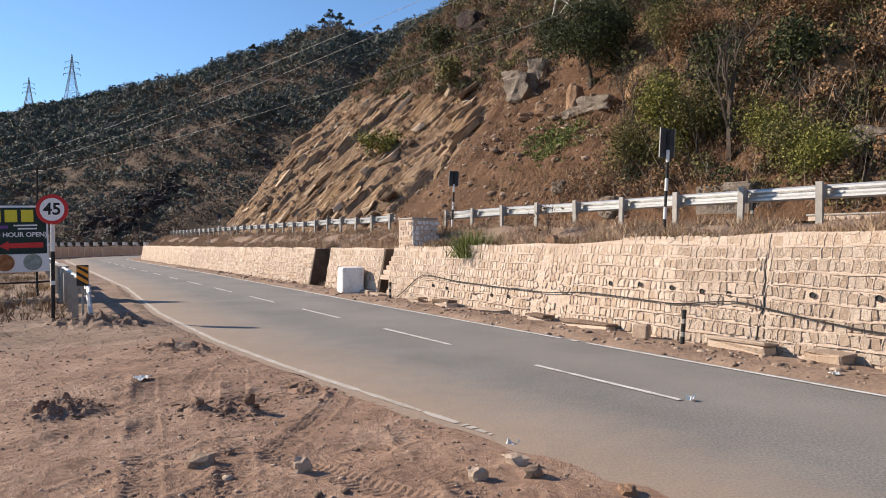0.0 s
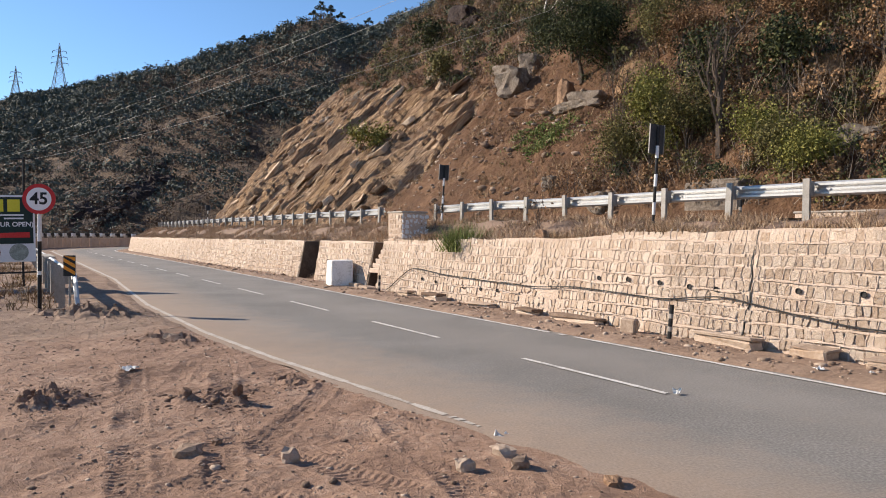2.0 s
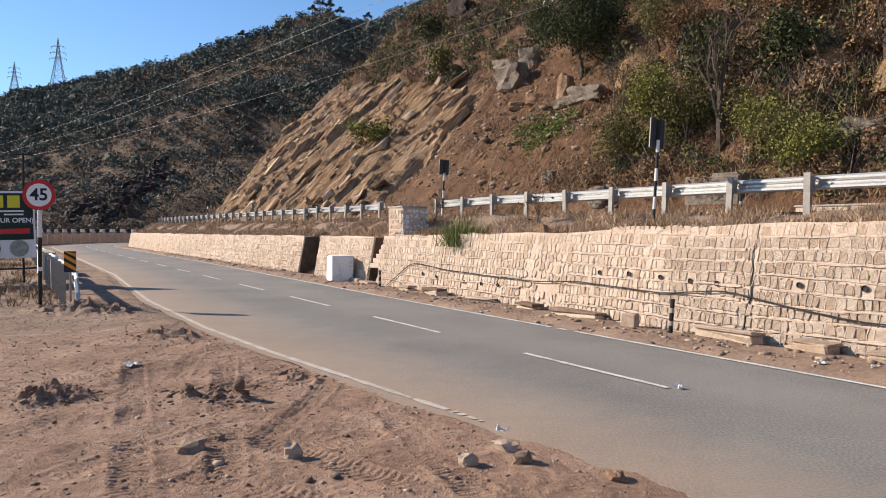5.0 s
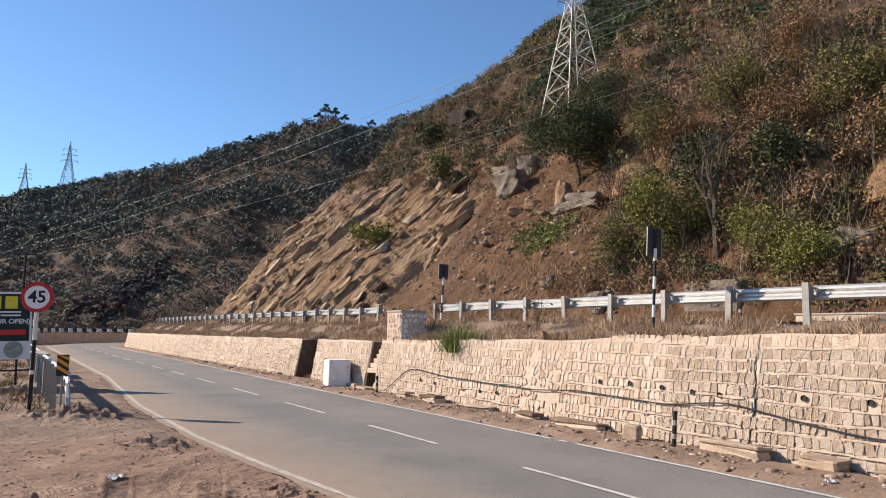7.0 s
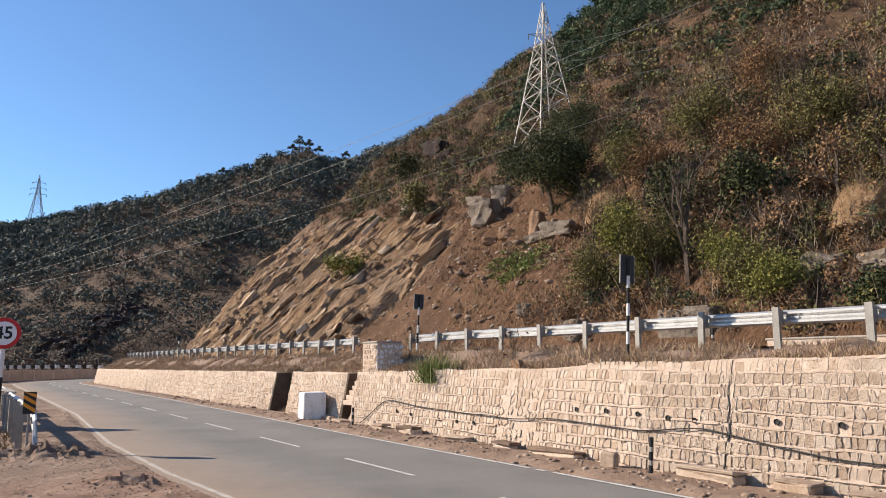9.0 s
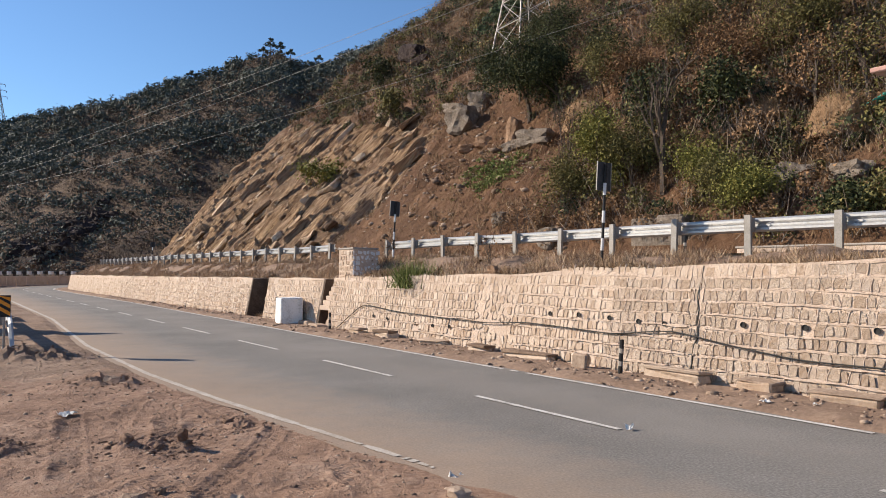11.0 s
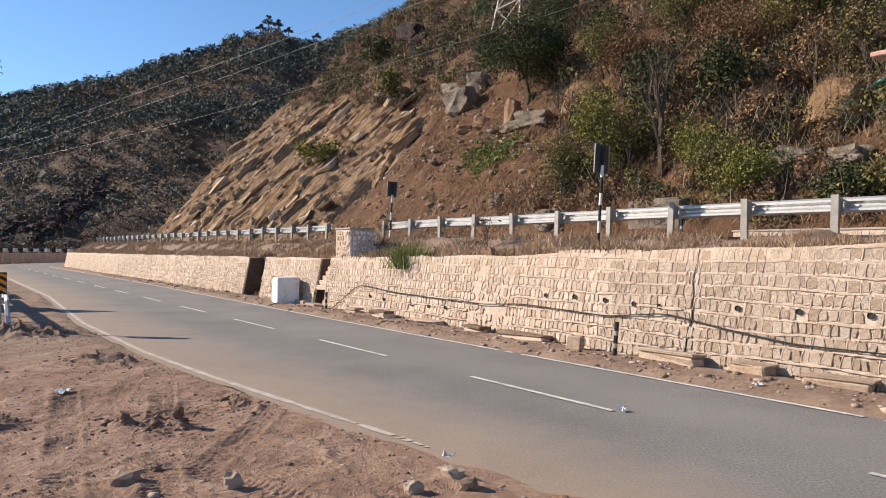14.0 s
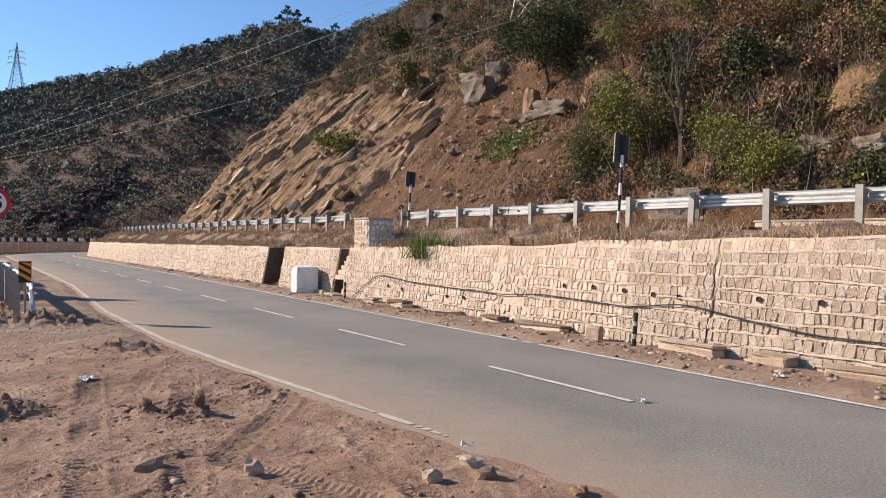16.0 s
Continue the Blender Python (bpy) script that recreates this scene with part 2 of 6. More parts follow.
SS = lattice((-900, -100, 100), (-100, -10, 10), (-10, 3, 0.5), (3, 22, 0.10), (22, 100, 0.45), (100, 130, 1.5), (130, 300, 17), (300, 1200, 150))
NN = lattice((-900, -100, 100), (-100, -10, 10), (-10, -1.6, 0.6), (-1.6, 4, 0.10), (4, 9, 1.0), (9, 11.4, 0.12), (11.5, 15.5, 0.18), (15.5, 23, 0.9),
             (23, 64, 0.4), (64, 160, 2.0), (160, 280, 12), (280, 1200, 150))
S_FINE, N_FINE = np.linspace(3.6, 12.0, 470), np.linspace(-1.5, 4.3, 310)
sheets, cells, bands, start = [], [], [], 0
for ss, nn, cut in ((SS, NN, True), (S_FINE, N_FINE, False)):
    gs, gn = np.meshgrid(ss, nn, indexing="ij")
    field = terrain(gs, gn)
    gz = field[0]
    if not cut:
        gz = gz + 0.006 * fbm(gs * 17, gn * 17, 3, 75)
    quads = grid_faces(len(ss), len(nn))[:, ::-1]
    if cut:
        inside = ((gs > 3.65) & (gs < 11.95) & (gn > -1.45) & (gn < 4.25)).ravel()
        quads = quads[~inside[quads].all(1)]
    sheets.append([np.stack([-0.5 * gs + 0.866 * gn, 0.866 * gs + 0.5 * gn, gz], -1).reshape(-1, 3)] + [q.ravel() for q in field[2:]])
    bands.append((gn.ravel()[quads].min(1) > 22.4).astype(np.int32))
    cells.append(quads + start)
    start += gs.size
ground = mesh_object("ground", np.concatenate([q[0] for q in sheets]).tolist(), np.concatenate(cells).tolist(), [M_GROUND, M_HILL])
ground.data.polygons.foreach_set("material_index", np.concatenate(bands))
for i, key in enumerate(("rock", "scrub", "gravel")):
    ground.data.attributes.new(key, "FLOAT", "POINT").data.foreach_set("value", np.concatenate([q[i + 1] for q in sheets]))
tagged(ground, "bare brown earth, verge and steep rocky hillside", "ground", kind="structure")

# far mountainside, from the outside of the bend up to the skyline
SKY_K = [-1.2, -0.75, -0.61, -0.49, -0.405, -0.344, -0.274, -0.22, -0.185, -0.143, -0.112, -0.073, -0.034, 0.05, 0.2]
SKY_DZ = [0.08, 0.14, 0.165, 0.188, 0.215, 0.233, 0.258, 0.274, 0.293, 0.300, 0.285, 0.289, 0.30, 0.33, 0.36]
fk, fy = np.meshgrid(np.linspace(-1.2, 0.2, 240), np.concatenate([np.linspace(118, 430, 150), np.linspace(440, 900, 12)]), indexing="ij")
ridge = 430 + 40 * np.sin(fk * 7)
fx = fk * fy
w = np.clip((fy - 122) / (ridge - 122), 0, 1)
top = np.interp(fk, SKY_K, SKY_DZ) * ridge + 2
fz = np.where(fy <= ridge, top * (0.75 * w + 0.25 * w * w), top - (fy - ridge) * 0.35)
fz += smooth(0, 0.12, w) * (1 - 0.75 * smooth(0.75, 1, w)) * (16 * fbm(fx * 0.012, fy * 0.012, 4, 61) + 3 * fbm(fx * 0.06, fy * 0.06, 3, 63)) - 0.3
fz += 2.5 * fbm(fx * 0.05, fy * 0.02, 3, 67) * smooth(0.7, 1, w)
far_hill = mesh_object("backdrop_mountain", np.stack([fx, fy, fz], -1).reshape(-1, 3).tolist(), grid_faces(*fk.shape)[:, ::-1].tolist(), M_FAR, True)
tagged(far_hill, "distant mountainside covered in dark scrub", "mountain", kind="structure")


# ---- road ----
def strip(name, s_values, n0, n1, z, material, columns=1):
    """A ribbon along the road between two offsets (numbers or functions of s)."""
    verts, faces = [], []
    for s in s_values:
        a, b = (f(s) if callable(f) else f for f in (n0, n1))
        for j in range(columns + 1):
            verts.append(at(s, a + (b - a) * j / columns, z))
    c = columns + 1
    for i in range(len(s_values) - 1):
        for j in range(columns):
            faces.append((i * c + j, i * c + j + 1, i * c + c + j + 1, i * c + c + j))
    return mesh_object(name, verts, faces, material)


road_s = list(np.arange(-60, 20, 0.5)) + list(np.arange(20, 150, 1.5))
rng = random.Random(3)


def left_line(s):
    return float(np.interp(s, LINE_S, LINE_N))


def right_line(s):
    return float(np.interp(s, RIGHT_S, RIGHT_N))


def left_edge(s):
    return left_line(s) - 0.22 + 0.06 * math.sin(s * 1.3) + 0.05 * math.sin(s * 3.1 + 1)


road = strip("road", road_s, left_edge, lambda s: right_line(s) + 0.16 + 0.04 * math.sin(s * 2.2), 0.0, M_ASPHALT, 24)
me = road.data
dust, wear = [0.0] * len(me.vertices), [0.0] * len(me.vertices)
for i in range(len(road_s)):
    for j in range(25):
        f = j / 24
        dust[i * 25 + j] = max(0.0, 1.05 - f * 2.7) if f < 0.38 else (0.3 if f > 0.97 else 0.0)
        wear[i * 25 + j] = 0.5 + 0.45 * math.cos((f - 0.2) * 4 * math.pi)
me.attributes.new("dust", "FLOAT", "POINT").data.foreach_set("value", dust)
me.attributes.new("wear", "FLOAT", "POINT").data.foreach_set("value", wear)
tagged(road, "grey two-lane asphalt road with dusty edges", "road", kind="structure")

upper = strip("upper_road", list(np.arange(-60, 130, 2.0)), 15.6, 22.4, 2.47, M_ASPHALT, 4)
tagged(upper, "upper carriageway of grey asphalt above the retaining wall", "road", kind="structure")


# ---- road markings ----
def ribbons(name, pieces, z, material):
    """Flat quads (s0, s1, n centre function, half width)."""
    verts, faces = [], []
    for s0, s1, f, hw in pieces:
        i = len(verts)
        verts += [at(s0, f(s0) - hw, z), at(s0, f(s0) + hw, z), at(s1, f(s1) + hw, z), at(s1, f(s1) - hw, z)]
        faces.append((i, i + 1, i + 2, i + 3))
    return mesh_object(name, verts, faces, material)


worn = []
for s in np.concatenate([np.arange(2, 10, 0.05), np.arange(10, 122, 0.1)]):
    if rng.random() < np.interp(s, [2, 6.0, 6.5, 7.2, 9], [0.0, 0.0, 0.5, 0.95, 1.0]):
        hw = 0.062 - (0.5 + 0.5 * math.sin(s * 2.3) * math.sin(s * 7.1 + 1)) * (0.035 if s < 9 else 0.014) * (s < 30)
        worn.append((s, s + (0.05 if s < 10 else 0.1), left_line, hw if s < 40 else 0.08))
tagged(ribbons("edge_line", worn, 0.008, M_EDGEPAINT), "worn white painted edge line on the asphalt", "road marking", kind="structure")
tagged(ribbons("edge_line", [(s, s + 0.25, right_line, 0.055 + rng.uniform(-0.01, 0.006)) for s in np.arange(-4, 120, 0.25) if rng.random() < 0.985], 0.012, M_PAINT),
       "white painted edge line along the wall side", "road marking", kind="structure")
for i in range(17):
    s0 = 0.9 + 5.68 * i - 0.15
    bits = [(s0 + 0.15 * j, s0 + 0.15 * j + 0.15, lambda s: MID_N + 0.06, 0.05 + rng.uniform(-0.008, 0.004)) for j in range(20) if rng.random() < (0.35 if i == 0 else 1.0)]
    tagged(ribbons("centre_dash", bits, 0.012, M_PAINT), "white painted centre dash on the asphalt", "road marking", "centre dashes", "structure")


# ---- small builders ----
def part(name, geo, material, parent, label="", smooth_faces=False):
    ob = mesh_object(name, geo[0], geo[1], material, smooth_faces)
    ob.parent = parent
    if label:
        ob["label"] = label
    return ob


def empty(name, place, label, category, group=""):
    ob = new(name)
    ob.location = place
    ob.empty_display_size = 0.2
    return tagged(ob, label, category, group)


def join(*geos):
    verts, faces = [], []
    for v, f in geos:
        i = len(verts)
        verts += list(v)
        faces += [tuple(k + i for k in q) for q in f]
    return verts, faces


def box(cx, cy, cz, sx, sy, sz, bevel=0.0, jitter=0.0, r=None):
    """A box about its centre; with bevel its corners are cut along all edges."""
    bm = bmesh.new()
    bmesh.ops.create_cube(bm, size=1)
    for v in bm.verts:
        v.co = Vector((v.co.x * sx, v.co.y * sy, v.co.z * sz))
        if jitter:
            v.co += Vector([(r or rng).uniform(-jitter, jitter) for _ in range(3)])
    if bevel:
        bmesh.ops.bevel(bm, geom=bm.edges[:], offset=bevel, segments=1, affect="EDGES")
    bm.verts.index_update()
    out = [tuple(v.co + Vector((cx, cy, cz))) for v in bm.verts], [tuple(v.index for v in f.verts) for f in bm.faces]
    bm.free()
    return out


def moved(geo, m):
    return [tuple(m @ Vector(v)) for v in geo[0]], geo[1]


def tube(points, radii, sides=6):
    """A tapered tube along points."""
    verts, faces = [], []
    pts = [Vector(p) for p in points]
    for i, p in enumerate(pts):
        d = (pts[min(i + 1, len(pts) - 1)] - pts[max(i - 1, 0)]).normalized()
        a = d.orthogonal().normalized()
        b = d.cross(a)
        r = radii[i] if isinstance(radii, (list, tuple)) else radii
        for k in range(sides):
            w = 2 * math.pi * k / sides
            verts.append(tuple(p + a * (r * math.cos(w)) + b * (r * math.sin(w))))
    for i in range(len(pts) - 1):
        for k in range(sides):
            faces.append((i * sides + k, i * sides + (k + 1) % sides, (i + 1) * sides + (k + 1) % sides, (i + 1) * sides + k))
    faces += [tuple(range(sides))[::-1], tuple(range(len(verts) - sides, len(verts)))]
    return verts, faces


ROAD_TURN = 30.0   # degrees by which the road runs to the left of straight ahead


def road_frame(s, n, z, turn=0.0):
    """A pose beside the straight road: its x axis towards the hill, its y axis along the road."""
    p = at(s, n, z)
    bend = -math.degrees((s - BEND_S) / BEND_R) if s > BEND_S else 0
    return pose(p.x, p.y, p.z, 0, 0, ROAD_TURN + bend + turn)


def ground_z(s, n):
    return float(terrain(np.array([float(s)]), np.array([float(n)]))[0][0])


def thing(name, m, label, category, group=""):
    ob = new(name)
    ob.matrix_basis = m
    ob.empty_display_size = 0.2
    return tagged(ob, label, category, group)


M_DARK = mat("dark_paint", [(0.012, 0.012, 0.013), (0.022, 0.021, 0.02), (0.05, 0.045, 0.04)], 4, rough=0.6, bump=0.1)
M_WHITE = mat("white_paint", [(0.55, 0.53, 0.49), (0.74, 0.72, 0.69), (0.82, 0.80, 0.78)], 2.5, rough=0.7, bump=0.2, fine=9)
M_WHITEWASH = mat("whitewash", [(0.34, 0.32, 0.29), (0.72, 0.71, 0.69), (0.80, 0.79, 0.78)], 2.2, rough=0.85, bump=0.4, fine=7)
M_CONCRETE = mat("concrete", [(0.24, 0.21, 0.18), (0.36, 0.32, 0.275), (0.46, 0.42, 0.36)], 1.6, bump=0.4, fine=10)
M_REDRING = mat("red_sheeting", [(0.42, 0.02, 0.02), (0.5, 0.03, 0.03), (0.56, 0.05, 0.05)], 3, rough=0.5, bump=0.05)
M_ORANGE = mat("orange_sheeting", [(0.62, 0.22, 0.02), (0.75, 0.29, 0.03), (0.8, 0.36, 0.06)], 3, rough=0.5, bump=0.05)
M_PLATE = mat("sign_back", [(0.03, 0.032, 0.034), (0.06, 0.06, 0.06), (0.10, 0.10, 0.10)], 3, rough=0.6, bump=0.1)
M_CABLE = mat("cable_rubber", [(0.012, 0.012, 0.012), (0.03, 0.028, 0.026), (0.06, 0.055, 0.05)], 6, rough=0.7, bump=0.1)
M_CHIP = mat("rubble_stone", [(0.15, 0.10, 0.07), (0.29, 0.208, 0.15), (0.44, 0.34, 0.26)], 2.5, bump=0.6, fine=8, per_piece=0.5)
M_LITTER = mat("litter", [(0.5, 0.48, 0.45), (0.7, 0.69, 0.66), (0.8, 0.79, 0.77)], 5, bump=0.2)

M_CLOD = mat("dried_mud", [(0.11, 0.060, 0.038), (0.21, 0.13, 0.088), (0.32, 0.215, 0.155)], 3, bump=0.8, fine=8)
# wall stone darkened in its colour to stand for shade inside the recesses
M_RECESS_SHADE = mat("recess_shade_stone", [(0.05, 0.034, 0.025), (0.11, 0.078, 0.056), (0.19, 0.14, 0.10)], 2.5, bump=0.6, fine=8)

# ---- retaining wall ----
WALL_N, BATTER = 11.3, 0.2
SECTIONS = [(-8, 23.7), (24.5, 29.9), (31.9, 130)]


def wall_body(name, s0, s1, material):
    ss = np.linspace(s0, s1, max(3, int((s1 - s0) / 1.0)))
    verts, faces = [], []
    for s in ss:
        h = float(wall_top(s)) + 0.03 * math.sin(s * 1.7)
        verts += [at(s, WALL_N, -0.2), at(s, WALL_N + BATTER * h, h), at(s, WALL_N + BATTER * h + 0.45, h), at(s, WALL_N + 0.95, -0.2)]
    for i in range(len(ss) - 1):
        for j in range(4):
            a, b = i * 4 + j, i * 4 + (j + 1) % 4
            faces.append((a, b, b + 4, a + 4))
    e = len(verts) - 4
    faces += [(3, 2, 1, 0), (e, e + 1, e + 2, e + 3)]
    return mesh_object(name, verts, faces, material)


walls = [tagged(wall_body("wall_retaining", a, b, M_MORTAR), "battered retaining wall of coursed tan stone in pale mortar", "retaining wall", kind="structure") for a, b in SECTIONS]
# recess backs, in the same stone with the shade painted in
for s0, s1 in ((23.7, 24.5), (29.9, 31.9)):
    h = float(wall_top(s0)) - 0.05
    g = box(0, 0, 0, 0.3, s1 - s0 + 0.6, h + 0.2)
    back = mesh_object("wall_recess_back", *moved(g, road_frame((s0 + s1) / 2, WALL_N + 1.15, h / 2 - 0.1)), M_RECESS_SHADE)
    tagged(back, "back wall of a drain recess in the stone wall, coloured dark for its shade", "retaining wall", kind="structure")

# stone ends of the drain recesses, their deep shade put into the colour
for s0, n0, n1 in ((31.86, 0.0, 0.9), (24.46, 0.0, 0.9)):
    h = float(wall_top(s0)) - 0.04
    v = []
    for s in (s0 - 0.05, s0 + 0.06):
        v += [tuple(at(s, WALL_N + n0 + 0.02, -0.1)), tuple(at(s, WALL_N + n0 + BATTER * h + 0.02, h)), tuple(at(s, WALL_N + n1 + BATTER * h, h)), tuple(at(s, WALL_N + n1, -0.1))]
    end_face = mesh_object("wall_recess_end", v, [(0, 1, 2, 3), (7, 6, 5, 4), (0, 4, 5, 1), (1, 5, 6, 2), (2, 6, 7, 3), (3, 7, 4, 0)], M_RECESS_SHADE)
    tagged(end_face, "end of the wall at a drain recess, coloured dark for its shade", "retaining wall", kind="structure")

# ---- crash barriers ----
W_PROFILE = [(0, 0.155), (-0.03, 0.15), (-0.08, 0.115), (-0.08, 0.07), (-0.012, 0.02), (-0.012, -0.02), (-0.08, -0.07), (-0.08, -0.115), (-0.03, -0.15), (0, -0.155)]


def w_beam(stations, flip=1):
    """A W-shaped sheet through stations (s, n, z of its middle)."""
    ring = [(o * flip, z) for o, z in W_PROFILE] + [((o + 0.006) * flip, z) for o, z in W_PROFILE[::-1]]
    verts, faces = [], []
    for s, n, z in stations:
        verts += [tuple(at(s, n + o, z + dz)) for o, dz in ring]
    c = len(ring)
    for i in range(len(stations) - 1):
        for k in range(c):
            faces.append((i * c + k, i * c + (k + 1) % c, (i + 1) * c + (k + 1) % c, (i + 1) * c + k))
    faces += [tuple(range(c)), tuple(range(len(verts) - c, len(verts)))[::-1]]
    return verts, faces


def channel(h, w=0.075, d=0.15, t=0.008):
    """An upright C-section post, standing on its base."""
    ring = [(-w / 2, -d / 2), (w / 2, -d / 2), (w / 2, -d / 2 + t), (-w / 2 + t, -d / 2 + t), (-w / 2 + t, d / 2 - t), (w / 2, d / 2 - t), (w / 2, d / 2), (-w / 2, d / 2)]
    v = [(x, y, -0.4) for x, y in ring] + [(x, y, h) for x, y in ring]
    f = [(k, (k + 1) % 8, 8 + (k + 1) % 8, 8 + k) for k in range(8)] + [(8, 9, 10, 11), (12, 13, 14, 15), (8, 11, 12, 15)]
    return v, f


def barrier(s_values, n, beam_side, z_of, label, post_h=0.82, post_w=0.075):
    root = empty("crash_barrier", at(s_values[0], n, z_of(s_values[0])), label, "guard rail")
    inv = root.matrix_basis.inverted()
    post_me = spacer_me = None
    for i, s in enumerate(s_values):
        z = z_of(s)
        lean = pose(0, 0, 0, rng.uniform(-1.5, 1.5), rng.uniform(-1.5, 1.5), rng.uniform(-4, 4))
        for kind in ("post", "spacer"):
            me = post_me if kind == "post" else spacer_me
            if me is None:
                geo = channel(post_h, post_w) if kind == "post" else box(beam_side * 0.13, 0, post_h - 0.22, 0.13, 0.12, 0.32, 0.012)
                ob = part(kind, geo, M_POST, root)
                if kind == "post":
                    post_me = ob.data
                else:
                    spacer_me = ob.data
            else:
                ob = new(kind, me)
                ob.parent = root
            ob.matrix_basis = Matrix.Translation(-root.location) @ road_frame(s, n, z) @ lean
    step = 4
    for i in range(0, len(s_values) - 1, step):
        seg = s_values[i:i + step + 1]
        fine_s = np.linspace(seg[0] - 0.12, seg[-1] + 0.16, 3 if seg[-1] < BEND_S - 5 else 8)
        lap = 0.004 * ((i // step) % 2)
        stations = [(s, n + beam_side * (0.28 + lap), z_of(s) + post_h - 0.21 + lap) for s in fine_s]
        g = w_beam(stations, beam_side)
        part("beam", ([tuple(Vector(v) - root.location) for v in g[0]], g[1]), M_STEEL, root)
    return root


def upper_z(s):
    return 2.44 + 0.02 * math.sin(s * 0.7)


barrier(list(np.arange(1.5, 26.0, 1.95)), 14.5, 1, upper_z, "galvanised W-beam crash barrier on steel posts along the upper road")
barrier(list(np.arange(30.0, 120.0, 1.95)), 14.5, 1, upper_z, "galvanised W-beam crash barrier on steel posts beyond the stone pillar")
barrier(list(np.arange(20.6, 33, 2.0)), 1.15, 1, lambda s: 0.03, "galvanised W-beam crash barrier beside the dirt shoulder", 1.03, 0.15)
barrier(list(np.arange(38.0, 64, 2.0)), 1.3, 1, lambda s: 0.03, "galvanised W-beam crash barrier beyond the concrete parapet", 0.95, 0.12)
end = empty("barrier_terminal", at(19.8, 1.45, 0.0), "galvanised barrier end bent down into a mud heap", "guard rail")
g = w_beam([(20.7, 1.45, 0.82), (20.4, 1.45, 0.80), (19.9, 1.45, 0.62), (19.55, 1.46, 0.25), (19.4, 1.47, -0.1)])
part("beam", ([tuple(Vector(v) - end.location) for v in g[0]], g[1]), M_STEEL, end)
parapet = thing("culvert_parapet", road_frame(35.4, 1.35, 0), "cream concrete parapet behind the crash barrier", "parapet")
part("body", box(0, 0, 0.45, 0.5, 4.2, 1.0, 0.03), M_WHITEWASH, parapet)
part("coping", box(0, 0, 0.97, 0.58, 4.3, 0.08, 0.02), M_CONCRETE, parapet)

# outer wall and parapet of the far bend
g = []
for i in range(24):
    s = 92 + i * 2.0
    g.append(moved(box(0, 0, 0.55, 0.6, 2.1, 1.5), road_frame(s, 0.6, 0)))
far_wall = tagged(mesh_object("wall_bend", *join(*g), M_MORTAR), "tan stone wall on the outside of the far bend", "retaining wall", kind="structure")
for i in range(24):
    s = 92 + i * 2.0
    for half in (0, 1):
        part("parapet_block", moved(box(0, 0, 1.68, 0.4, 0.72, 0.42, 0.03), road_frame(s + half, 0.5, 0)), M_DARK if half else M_WHITEWASH, far_wall)
    part("stub", moved(box(0, 0, 1.44, 0.3, 0.4, 0.34), road_frame(s + 0.5, 0.5, 0)), M_CONCRETE, far_wall)

# ---- things along the wall ----
pillar = thing("stone_pillar", road_frame(23.6, 12.55, 1.7), "squat tan stone pillar with one whitewashed side on the wall end", "pillar")
part("body", box(0, 0, 0.5, 1.0, 1.15, 1.25, 0.03, 0.02), M_MORTAR, pillar)
part("cap", box(0, 0, 1.13, 1.06, 1.2, 0.06, 0.015), M_CONCRETE, pillar)
for k in range(6):
    for face in (0, 1):
        along = -0.52
        while along < 0.40:
            w, tall = rng.uniform(0.10, 0.24), rng.uniform(0.11, 0.17)
            m = pose(-0.488, along + w / 2, 0.06 + k * 0.182 + rng.uniform(-0.02, 0.02), rng.uniform(-14, 14)) if not face else pose(along + w / 2, -0.562, 0.06 + k * 0.182 + rng.uniform(-0.02, 0.02), 0, rng.uniform(-14, 14), 0)
            size = (0.05, w - 0.03, tall) if not face else (w - 0.03, 0.05, tall)
            part("whitewashed_stone" if face else "stone", moved(box(0, 0, 0, *size, 0.014, 0.02), m), M_WHITEWASH if face else M_STONE, pillar)
            along += w

block = thing("concrete_block", road_frame(26.1, 10.95, 0.0, -14), "large whitewashed concrete block with flaking paint on the verge", "concrete block")
part("body", box(0, 0, 0.48, 0.84, 1.3, 1.06, 0.03, 0.02), M_WHITEWASH, block)
part("plinth", box(0, 0, 0.0, 0.88, 1.34, 0.10, 0.03), M_CONCRETE, block)
steps = thing("stone_step", road_frame(24.3, 11.2, 0.0), "low broken stone steps beside the wall end", "step")
part("tread", box(0.05, 0.7, 0.10, 0.5, 0.7, 0.24, 0.03, 0.04), M_CHIP, steps)
part("tread", box(0, -0.3, 0.05, 0.5, 0.8, 0.16, 0.03, 0.04), M_CHIP, steps)
toothing = thing("wall_toothing", road_frame(23.7, WALL_N, 0.0), "stepped pale stone toothing bridging the drain recess", "masonry", "")
for z, reach, deep in ((0.70, 0.84, 0.5), (0.87, 0.66, 0.5), (1.04, 0.46, 0.48), (1.21, 0.28, 0.46), (1.38, 0.18, 0.44)):
    part("course", box(BATTER * z + deep / 2 + 0.01, reach / 2 - 0.05, z, deep, reach, 0.17, 0.02, 0.015), M_MORTAR, toothing)


def ledge(s, n, length, height, depth, turn=0):
    root = thing("masonry_bench", road_frame(s, n, 0.02, turn), "low broken masonry block at the foot of the stone wall", "masonry block", "blocks at the wall foot")
    part("body", box(0, 0, height / 2, depth, length, height, 0.03, 0.06), M_STONE, root)
    part("top_slab", box(0, 0, height + 0.02, depth + 0.05, length + 0.03, 0.05, 0.015, 0.03), M_CHIP, root)
    return root


